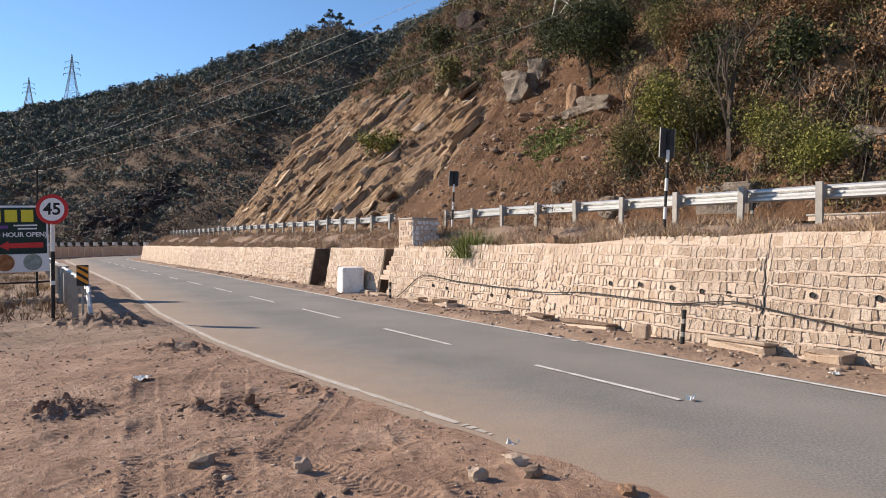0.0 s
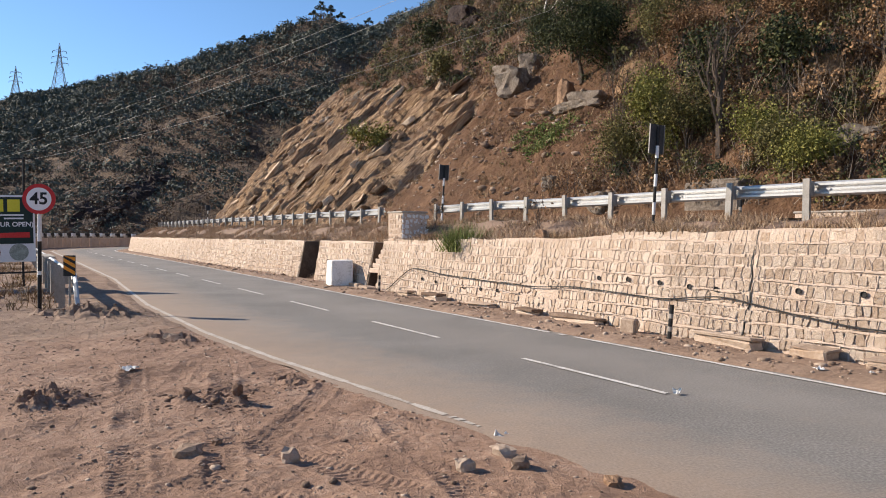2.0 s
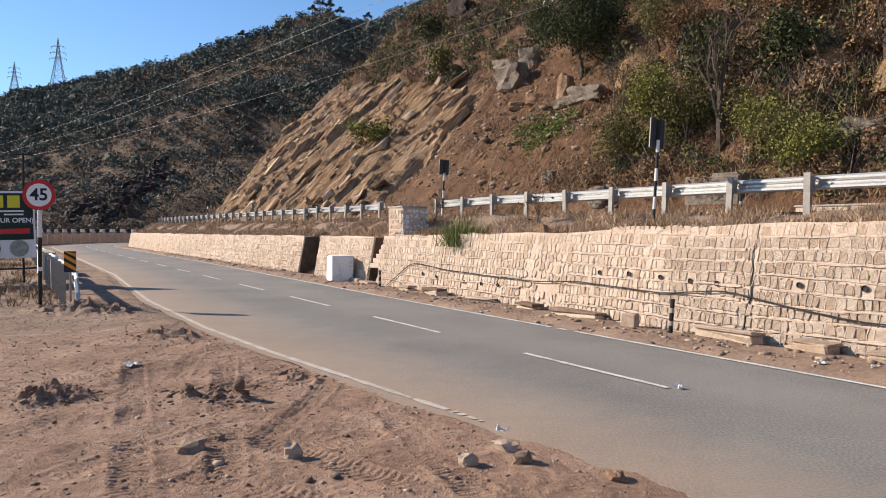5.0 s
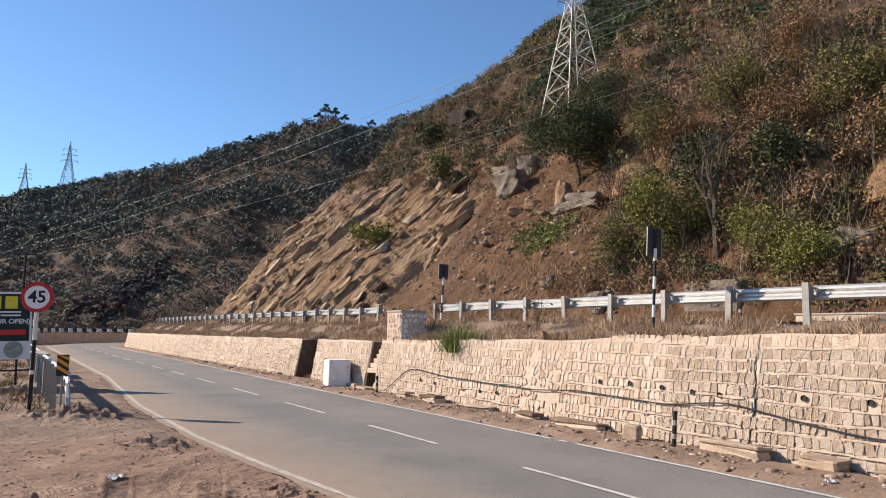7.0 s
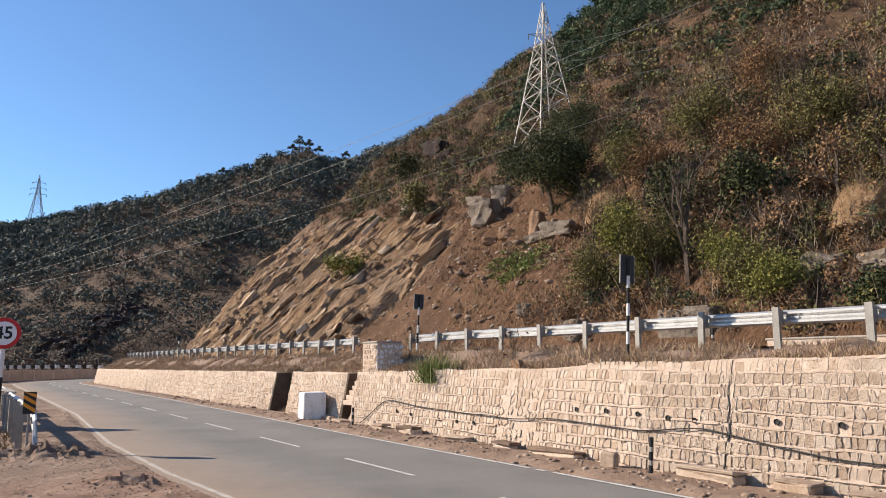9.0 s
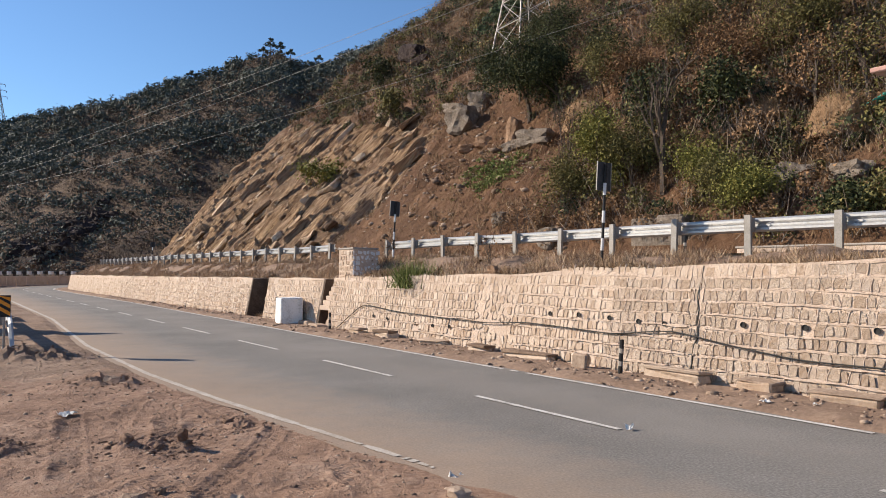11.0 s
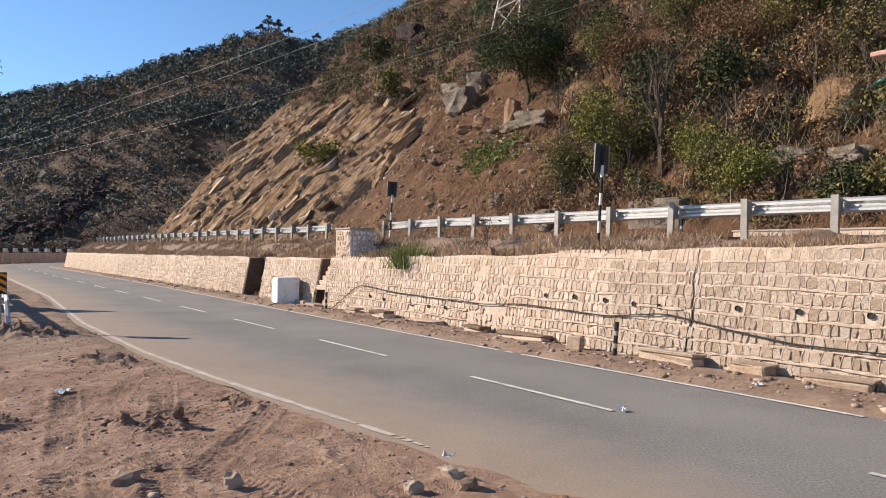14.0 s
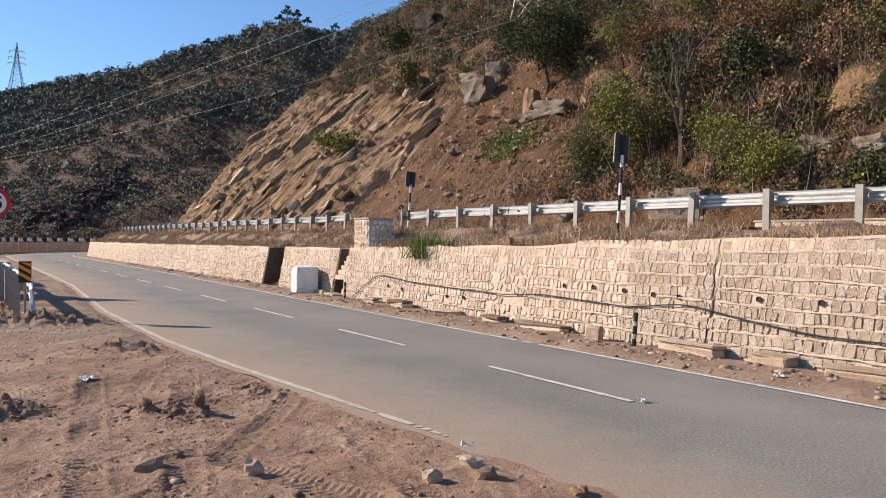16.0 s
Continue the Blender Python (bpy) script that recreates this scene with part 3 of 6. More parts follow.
for s, n, ln, h, d, t in ((8.55, 11.0, 1.35, 0.30, 0.45, 2), (6.95, 11.05, 0.7, 0.27, 0.4, -3), (5.6, 11.1, 1.1, 0.22, 0.4, 4), (4.2, 11.1, 0.8, 0.25, 0.4, 0), (12.6, 11.0, 1.6, 0.2, 0.4, 3),
                           (14.4, 11.0, 0.9, 0.2, 0.4, -4), (18.9, 10.9, 0.9, 0.28, 0.4, 2), (20.6, 10.9, 0.7, 0.25, 0.4, 0), (16.6, 11.05, 1.2, 0.16, 0.35, 0)):
    ledge(s, n + 0.08, ln * 0.9, h * 0.66, d * 0.8, t)
stub = thing("boundary_stone", road_frame(10.75, 10.85, 0.03, 8), "upright grey boundary stone on the gravel verge", "stone")
part("body", box(0, 0, 0.13, 0.16, 0.36, 0.36, 0.03, 0.02), M_CHIP, stub)


def banded_post(s, n, h, z=0.0, lean=3.0, name="delineator_post"):
    root = thing(name, road_frame(s, n, z) @ pose(0, 0, 0, lean, 2, 0), "short black and white roadside marker post", "post", "marker posts")
    shaft = part("shaft", tube([(0, 0, -0.2), (0, 0, h)], 0.042, 8), M_DARK, root)
    for k in range(2):
        part("band", tube([(0, 0, h * (0.3 + 0.34 * k)), (0, 0, h * (0.3 + 0.34 * k) + 0.09)], 0.045, 8), M_CONCRETE, shaft, "worn grey-white band")
    return root


banded_post(9.62, 10.75, 0.72)
banded_post(22.3, 10.8, 0.62, lean=-2)

# sagging black pipe along the wall face
cable = bpy.data.curves.new("cable", "CURVE")
cable.dimensions, cable.bevel_depth, cable.bevel_resolution = "3D", 0.013, 3
sp = cable.splines.new("POLY")
CABLE = [(3.0, 0.62), (6.4, 0.60), (7.6, 0.72), (8.75, 0.88), (9.0, 0.90), (9.3, 0.87), (10.4, 0.74), (11.6, 0.78), (13.1, 0.82), (14.5, 0.72), (16.8, 0.75), (19.0, 0.80), (20.8, 0.92), (21.3, 0.88), (22.4, 0.25), (22.7, 0.05)]
cs = np.linspace(3, 22.7, 120)
cz = np.interp(cs, [c[0] for c in CABLE], [c[1] for c in CABLE])
cz = np.convolve(np.pad(cz, 2, "edge"), [0.1, 0.2, 0.4, 0.2, 0.1], "valid")
sp.points.add(len(cs) - 1)
for p, s, z in zip(sp.points, cs, cz):
    p.co = (*at(s, WALL_N + BATTER * z - 0.052, z), 1)
pipe = tagged(new("water_pipe", cable), "black plastic pipe sagging along the stone wall", "pipe")
cable.materials.append(M_CABLE)

# weep holes
WEEP = ((12.35, 1.06), (11.45, 1.08), (10.56, 1.06), (9.79, 1.03), (9.16, 1.02), (7.5, 1.10), (6.4, 1.12), (5.3, 1.14), (17.9, 0.5), (17.0, 0.5), (16.2, 0.52), (20.4, 0.6), (19.5, 0.55), (26.5, 0.9), (27.5, 0.92), (28.6, 0.92))
for s, z in WEEP:
    hole = thing("weep_pipe", road_frame(s, WALL_N + BATTER * z - 0.002, z), "round drain pipe mouth in the stone wall", "drain pipe", "weep holes")
    ring = [(math.cos(a), math.sin(a)) for a in np.linspace(0, 2 * math.pi, 13)[:-1]]
    v, f = [], []
    for x, r in ((-0.004, 0.052), (-0.024, 0.052), (-0.024, 0.044), (-0.008, 0.044)):
        v += [(x, c * r, e * r) for c, e in ring]
    for k in range(3):
        f += [(k * 12 + i, k * 12 + (i + 1) % 12, k * 12 + 12 + (i + 1) % 12, k * 12 + 12 + i) for i in range(12)]
    part("pipe", (v, f), M_DARK, hole)
    # black disc that paints the darkness inside the pipe mouth
    part("silt", ([(-0.010, c * 0.045, e * 0.045) for c, e in ring], [tuple(range(12))]), M_DARK, hole)

# thin dark strips along the wall's expansion joints
for s in (8.45, 19.4, 41.5):
    h = float(wall_top(s))
    pts = [(WALL_N + BATTER * z - 0.02, s + 0.03 * math.sin(z * 5) + 0.02 * math.sin(z * 13), z) for z in np.linspace(0, h, 14)]
    v = []
    for n, ss, z in pts:
        w = 0.009 + 0.005 * math.sin(z * 9)
        v += [tuple(at(ss - w, n + 0.014, z)), tuple(at(ss + w, n + 0.014, z)), tuple(at(ss + w, n + 0.06, z)), tuple(at(ss - w, n + 0.06, z))]
    f = [(i * 4 + k, i * 4 + (k + 1) % 4, i * 4 + 4 + (k + 1) % 4, i * 4 + 4 + k) for i in range(13) for k in range(4)] + [(0, 1, 2, 3), (52, 53, 54, 55)]
    tagged(mesh_object("expansion_joint", v, f, M_DARK), "thin dark strip along a joint of the wall", "joint", kind="structure")


# ---- plants ----
def leaf_mat(name, colours, rough=0.75, vary=0.5):
    m = mat(name, colours, 1.5, rough=rough, bump=0, per_piece=vary)
    return m


M_LEAF_DARK = leaf_mat("dark_leaves", [(0.016, 0.022, 0.009), (0.046, 0.056, 0.020), (0.10, 0.108, 0.036)])
M_LEAF_OLIVE = leaf_mat("olive_leaves", [(0.055, 0.050, 0.016), (0.130, 0.115, 0.036), (0.225, 0.19, 0.063)])
M_LEAF_LIME = leaf_mat("yellow_green_leaves", [(0.075, 0.075, 0.014), (0.175, 0.168, 0.034), (0.29, 0.265, 0.07)])
M_LEAF_DRY = leaf_mat("dry_leaves", [(0.080, 0.042, 0.019), (0.185, 0.102, 0.047), (0.31, 0.183, 0.090)])
M_GRASS_DRY = leaf_mat("dry_grass", [(0.13, 0.075, 0.037), (0.23, 0.145, 0.075), (0.36, 0.25, 0.14)])
M_BANKGRASS = leaf_mat("bank_straw", [(0.22, 0.135, 0.078), (0.39, 0.265, 0.165), (0.55, 0.41, 0.275)])
M_GRASS_GREEN = leaf_mat("green_grass", [(0.08, 0.10, 0.02), (0.15, 0.18, 0.045), (0.25, 0.27, 0.09)])
M_TWIG = leaf_mat("grey_twigs", [(0.09, 0.066, 0.050), (0.19, 0.143, 0.108), (0.33, 0.26, 0.20)])
M_BARK = mat("bark", [(0.05, 0.036, 0.028), (0.10, 0.075, 0.058), (0.18, 0.14, 0.11)], 3, bump=0.5)
# far foliage green is tinted slightly blue to stand for distance haze
M_FARLEAF_HAZED = leaf_mat("far_foliage_hazed", [(0.032, 0.042, 0.042), (0.088, 0.10, 0.080), (0.18, 0.175, 0.125)], vary=0.22)
M_FARDRY = leaf_mat("far_dry_scrub", [(0.045, 0.033, 0.026), (0.10, 0.070, 0.049), (0.19, 0.135, 0.088)], vary=0.22)
M_PINE = leaf_mat("pine_foliage", [(0.020, 0.036, 0.020), (0.050, 0.080, 0.038), (0.10, 0.135, 0.058)])

nrg = np.random.default_rng(5)


def fast_mesh(name, verts, loops, material):
    """A mesh from arrays: verts (N, 3), loops (M, k)."""
    me = bpy.data.meshes.new(name)
    me.vertices.add(len(verts))
    me.vertices.foreach_set("co", np.asarray(verts, dtype=np.float32).ravel())
    k = loops.shape[1]
    me.loops.add(loops.size)
    me.loops.foreach_set("vertex_index", loops.ravel().astype(np.int32))
    me.polygons.add(len(loops))
    me.polygons.foreach_set("loop_start", np.arange(0, loops.size, k, dtype=np.int32))
    me.update(calc_edges=True)
    me.materials.append(material)
    return new(name, me)


def unit(v):
    return v / np.linalg.norm(v, axis=-1, keepdims=True)


def leaves(centres, size, up=0.0):
    """Rhombic leaves at random turns; arrays of verts and loops."""
    n = len(centres)
    a = unit(nrg.normal(size=(n, 3)) + np.array([0, 0, up]))
    b = unit(np.cross(a, nrg.normal(size=(n, 3))))
    size = np.broadcast_to(size, (n,))[:, None] * nrg.uniform(0.6, 1.3, (n, 1))
    v = np.stack([centres - a * size, centres + b * size * 0.5, centres + a * size, centres - b * size * 0.5], 1)
    return v.reshape(-1, 3), np.arange(4 * n).reshape(-1, 4)


def blades(roots, length, spread=0.45, width=0.02):
    """Grass blades or twigs: thin triangles that lean out from their roots."""
    n = len(roots)
    d = unit(np.stack([nrg.normal(0, spread, n), nrg.normal(0, spread, n), np.ones(n)], 1)) * (np.broadcast_to(length, (n,)) * nrg.uniform(0.5, 1.2, n))[:, None]
    w = unit(np.cross(d, nrg.normal(size=(n, 3)))) * np.broadcast_to(width, (n,))[:, None]
    v = np.stack([roots - w, roots + w, roots + d], 1)
    return v.reshape(-1, 3), np.arange(3 * n).reshape(-1, 3)


def stuff(name, parts, material, label, category):
    verts = np.concatenate([p[0] for p in parts])
    off, loops = 0, []
    for v, f in parts:
        loops.append(f + off)
        off += len(v)
    return tagged(fast_mesh(name, verts, np.concatenate(loops), material), label, category, kind="stuff")


def xyz(s, n, z):
    return np.stack([-0.5 * s + 0.866 * n, 0.866 * s + 0.5 * n, z], -1)


def puff(centres, radii, per, squash=0.75):
    """Points in lumpy balls round the centres."""
    c = np.repeat(centres, per, 0)
    r = np.repeat(radii, per)
    d = unit(nrg.normal(size=(len(c), 3))) * (nrg.uniform(0.25, 1.0, len(c)) ** 0.5)[:, None]
    d[:, 2] *= squash
    lump = 1 + 0.35 * np.sin(d[:, 0] * 5 + c[:, 0] * 3) * np.sin(d[:, 1] * 5 + c[:, 1] * 2)
    return c + d * (r * lump)[:, None]


def crowns(centres, radii, per, squash, leaf, bottom=-0.5):
    """Shells of triangular leaves that face out of lumpy crowns."""
    c, r = np.repeat(centres, per, 0), np.repeat(radii, per)
    d = unit(nrg.normal(size=(len(c), 3)))
    d[:, 2] = np.where(d[:, 2] < bottom, -d[:, 2], d[:, 2])
    lump = 1 + 0.3 * np.sin(d[:, 0] * 5 + c[:, 0] * 3) * np.sin(d[:, 1] * 5 + c[:, 1] * 2)
    p = c + d * (r * lump * nrg.uniform(0.62, 1.0, len(c)))[:, None] * [1, 1, squash]
    out = unit(d + 0.45 * nrg.normal(size=(len(c), 3)))
    a = unit(np.cross(out, nrg.normal(size=(len(c), 3))))
    b = np.cross(out, a)
    q = (r * leaf * nrg.uniform(0.6, 1.4, len(c)))[:, None]
    v = np.stack([p - a * q * 0.8, p + a * q * 0.8, p + b * q * 1.5], 1)
    return v.reshape(-1, 3), np.arange(3 * len(c)).reshape(-1, 3)


# woods of the far mountain
k = nrg.uniform(-0.85, 0.08, 24000)
y = nrg.uniform(0, 1, 24000) ** 0.75 * 318 + 126
i0 = np.clip(((k + 1.2) / 1.4 * 239).astype(int), 0, 238)
ys = fy[0]
j0 = np.clip(np.searchsorted(ys, y) - 1, 0, len(ys) - 2)
tk = (k + 1.2) / 1.4 * 239 - i0
ty = (y - ys[j0]) / (ys[j0 + 1] - ys[j0])
z = (fz[i0, j0] * (1 - tk) + fz[i0 + 1, j0] * tk) * (1 - ty) + (fz[i0, j0 + 1] * (1 - tk) + fz[i0 + 1, j0 + 1] * tk) * ty
rg = 430 + 40 * np.sin(k * 7)
patch = fbm(k * y * 0.02, y * 0.02, 3, 81)
ok = (y < rg + 4) & (nrg.uniform(-0.5, 0.5, len(k)) < patch + np.interp(y, [126, 190, 240], [0.02, 0.12, 0.25]) + 0.2 * (k < -0.25) * (y > 190))
k, y, z, patch = k[ok], y[ok], z[ok], patch[ok]
size = (0.8 + 2.4 * nrg.uniform(0, 1, len(k)) ** 2.2) * np.interp(y, [126, 220, 440], [0.6, 0.9, 1.3])
c = np.stack([k * y, y, z + size * 0.45], 1)
green = nrg.uniform(-0.4, 0.4, len(k)) < patch + 0.10 + 0.25 * (k < -0.25) * (y > 190)
stuff("far_woods", [crowns(c[green], size[green], 42, 0.95, 0.2)], M_FARLEAF_HAZED, "dark green scrub woods on the distant mountain", "woods")
stuff("far_scrub", [crowns(c[~green], size[~green] * 0.8, 30, 0.8, 0.18)], M_FARDRY, "leafless brown scrub on the distant mountain", "scrub")


def hill_points(count, s0, s1, n0, n1, seed):
    r = np.random.default_rng(seed)
    s, n = r.uniform(s0, s1, count), r.uniform(n0, n1, count)
    z, hill, rock, scrub, _ = terrain(s, n)
    return s, n, z, hill, rock, scrub, r


# bushes all over the spur
s, n, z, hill, rock, scrub, r = hill_points(7600, -14, 112, 24, 130, 7)
keep = (hill > 0.5) & (r.uniform(0, 1, len(s)) < 0.10 + 1.5 * scrub + 0.35 * (n > 40) + 0.4 * (s > 35) * (s < 80) * (n > 33)) & (rock < 0.4) & ~((s > 24) & (s < 52) & (n < 32)) & (s < 98 + 0.35 * (n - 23))
s, n, z, r0 = s[keep], n[keep], z[keep], r.uniform(0, 1, keep.sum())
size = nrg.uniform(0.45, 1.15, len(s)) * np.interp(n, [24, 50, 130], [0.8, 1.1, 2.0])
c = xyz(s, n, z + size * 0.5)
tone = r0 + 0.5 * fbm(s * 0.07, n * 0.07, 3, 91) + np.interp(n, [30, 60, 90], [0.0, -0.05, -0.25])
for name, lo, hi, m, lab in (("dark_bushes", -9, 0.24, M_LEAF_DARK, "dark green bushes on the hillside"), ("olive_bushes", 0.24, 0.50, M_LEAF_OLIVE, "olive green bushes on the hillside"),
                             ("dry_bushes", 0.50, 9, M_LEAF_DRY, "dry brown bushes on the hillside")):
    w = (tone >= lo) & (tone < hi)
    per = 110 if name != "dry_bushes" else 95
    stuff(name, [crowns(c[w], size[w], per, 0.8, 0.13 if name != "dry_bushes" else 0.10)], m, lab, "bushes")
roots = np.repeat(xyz(s, n, z), 22, 0) + nrg.normal(0, 0.3, (len(s) * 22, 3)) * [1, 1, 0.1]
stuff("bare_twigs", [blades(roots, np.repeat(size * 1.9, 22), 0.5, 0.02)], M_TWIG, "grey leafless twigs among the hillside bushes", "twigs")

# thick undergrowth above the upper road
s, n, z, hill, rock, scrub, r = hill_points(620, 2, 31, 23.3, 40, 8)
keep = (hill > 0.2) & (s < 27 + 0.5 * (n - 23))
s, n, z, r0 = s[keep], n[keep], z[keep], r.uniform(0, 1, keep.sum())
size = nrg.uniform(0.3, 0.8, len(s))
c = xyz(s, n, z + size * 0.6)
for name, lo, hi, m, lab in (("dark_undergrowth", 0, 0.3, M_LEAF_DARK, "dark green undergrowth above the upper road"), ("green_undergrowth", 0.3, 0.55, M_LEAF_OLIVE, "olive undergrowth above the upper road"),
                             ("dry_undergrowth", 0.55, 1, M_LEAF_DRY, "dry brown undergrowth above the upper road")):
    w = (r0 >= lo) & (r0 < hi)
    stuff(name, [crowns(c[w], size[w], 240, 1.0, 0.10)], m, lab, "undergrowth")
roots = np.repeat(xyz(s, n, z), 16, 0) + nrg.normal(0, 0.3, (len(s) * 16, 3)) * [1, 1, 0.1]
stuff("undergrowth_stems", [blades(roots, np.repeat(size * 2.6, 16), 0.4, 0.014)], M_TWIG, "thin grey stems in the undergrowth", "stems")

# pines of the upper slope: a wood below the ridge, thinning out downhill
s, n, z, hill, rock, scrub, r = hill_points(2300, 8, 72, 43, 96, 9)
wood = n - np.interp(s, [8, 20, 36, 44, 50, 56, 64, 72], [47, 47, 51, 53, 50, 45, 50, 58]) + 9 * fbm(s * 0.09, n * 0.09, 3, 95)
keep = (hill > 0.5) & (wood > r.uniform(0, 5, len(s)))
s, n, z = s[keep], n[keep], z[keep]
size = nrg.uniform(0.55, 1.05, len(s))
crown = []
for tier in range(6):
    off = nrg.normal(0, 0.38, (len(s), 3)) * size[:, None] * [1, 1, 0.35]
    rad = size * (0.7, 0.85, 0.85, 0.75, 0.6, 0.4)[tier]
    crown.append(crowns(xyz(s, n, z + size * (1.3 + 0.36 * tier)) + off, rad, 34, 0.62, 0.19))
stuff("hillside_pines", crown, M_PINE, "dark green pines on the upper hillside", "pines")
stuff("pine_trunks", [blades(xyz(s, n, z - 0.3), size * 3.2, 0.03, 0.07)], M_BARK, "pine trunks on the upper hillside", "trunks")

# dry grass on the slope, the rock face and the bank above the wall
s, n, z, hill, rock, scrub, r = hill_points(15000, -8, 100, 23.2, 62, 10)
keep = (hill > 0.2) & (fbm(s * 0.3, n * 0.3, 3, 97) > np.where(rock > 0.3, -0.06, -0.15)) & (s < 101 + 0.35 * (n - 23))
s, n, z = s[keep], n[keep], z[keep]
roots = np.repeat(xyz(s, n, z - 0.05), 9, 0) + nrg.normal(0, 0.16, (len(s) * 9, 3)) * [1, 1, 0.2]
stuff("slope_grass", [blades(roots, 0.5, 0.45, 0.018)], M_GRASS_DRY, "dry tan grass tufts on the rocky slope", "grass")
s, n = nrg.uniform(2, 118, 22000), nrg.uniform(11.7, 15.3, 22000)
keep = fbm(s * 0.9, n * 0.9, 3, 99) + 0.25 * (n < 13) - 0.12 * (s < 12) * (n > 13) > -0.02
s, n = s[keep], n[keep]
off = np.array([[*at(a, b)] for a, b in zip(s, n)])
off[:, 2] = terrain(np.array([(-0.5 * p[0] + 0.866 * p[1]) for p in off]), np.array([(0.866 * p[0] + 0.5 * p[1]) for p in off]))[0] - 0.02
roots = np.repeat(off, 12, 0) + nrg.normal(0, 0.09, (len(off) * 12, 3)) * [1, 1, 0.1]
stuff("bank_grass", [blades(roots, np.repeat(nrg.uniform(0.12, 0.36, len(off)), 12), 0.6, 0.009)], M_BANKGRASS, "dry brown grass on the bank above the wall", "grass")




def tuft(name, s, n, h, count, material, label, spread=0.5, width=0.012, radius=0.3):
    z = ground_z(s, n)
    roots = np.array([*at(s, n, z - 0.05)]) + nrg.normal(0, radius, (count, 3)) * [1, 1, 0.05]
    v, f = blades(roots, h, spread, width)
    return tagged(fast_mesh(name, v, f, material), label, "grass", kind="stuff")


tuft("green_grass_tuft", 18.8, 11.95, 0.95, 900, M_GRASS_GREEN, "large clump of long green grass hanging over the wall", 0.55, 0.012, 0.26)
for a, b, h in ((10.9, 12.3, 0.5), (9.6, 12.6, 0.4), (12.2, 12.5, 0.4), (7.6, 12.4, 0.35), (21.4, 12.4, 0.45), (14.7, 12.3, 0.4), (6.2, 12.5, 0.4)):
    tuft("dry_grass_tuft", a, b, h, 170, M_GRASS_DRY, "clump of dry brown grass on the bank", 0.6, 0.009, 0.22)
tuft("dry_grass_tuft", 23.5, -1.2, 0.6, 200, M_GRASS_DRY, "clump of dry straw-coloured grass beside the billboard", 0.5, 0.012, 0.35)


def grow(r, start, way, length, radius, level, out, tips, bend=0.35, fork=3, rise=0.12):
    """Branches of a tree as tapered paths."""
    pts, d = [Vector(start)], Vector(way).normalized()
    for i in range(5):
        d = (d + Vector([r.gauss(0, bend * 0.4) for _ in range(3)]) + Vector((0, 0, rise))).normalized()
        pts.append(pts[-1] + d * (length / 5))
    out.append((pts, [radius * (1 - 0.11 * i) for i in range(6)]))
    tips.append((pts[-1], level))
    if level > 0:
        for i in range(fork):
            p = pts[2 + (i % 4)]
            w = (d + Vector([r.gauss(0, 0.75) for _ in range(3)])).normalized()
            grow(r, p, w, length * r.uniform(0.5, 0.75), radius * 0.55, level - 1, out, tips, bend, fork, rise)


def tree(name, s, n, height, spread, leaf, leaf_count, label, category="tree", seed=1, leaf_size=0.1, stems=1, levels=3, trunk=0.09, clump=0.45, lean=(0, 0)):
    r = random.Random(seed)
    z = ground_z(s, n) - 0.1
    root = empty(name, at(s, n, z), label, category)
    out, tips = [], []
    for i in range(stems):
        w = Vector((r.gauss(0, 0.35) + lean[0], r.gauss(0, 0.35) + lean[1], 1.0)) if stems > 1 else Vector((lean[0], lean[1], 1))
        grow(r, (r.gauss(0, 0.12) * (stems > 1), r.gauss(0, 0.12) * (stems > 1), 0), w, height * 0.5, trunk, levels, out, tips)
    top = max(p[2] for p, _ in tips)
    wide = max(max(abs(p[0]), abs(p[1])) for p, _ in tips)
    q = Vector((spread / wide, spread / wide, height / top))
    scaled = [([Vector((p.x * q.x, p.y * q.y, p.z * q.z)) for p in pts], rad) for pts, rad in out]
    part("trunk" if levels else "stem", join(*[tube(p, rad, 5) for p, rad in scaled]), M_BARK, root)
    if leaf_count:
        ends = np.array([[p[0] * q.x, p[1] * q.y, p[2] * q.z] for p, lv in tips if lv <= 1])
        pick = ends[nrg.integers(0, len(ends), leaf_count)]
        c = pick + nrg.normal(0, clump, (leaf_count, 3)) * [1, 1, 0.7]
        c[:, 2] = np.maximum(c[:, 2], 0.1)
        v, f = leaves(c, leaf_size)
        ob = fast_mesh("crown", v, f, leaf)
        ob.parent = root
    return root


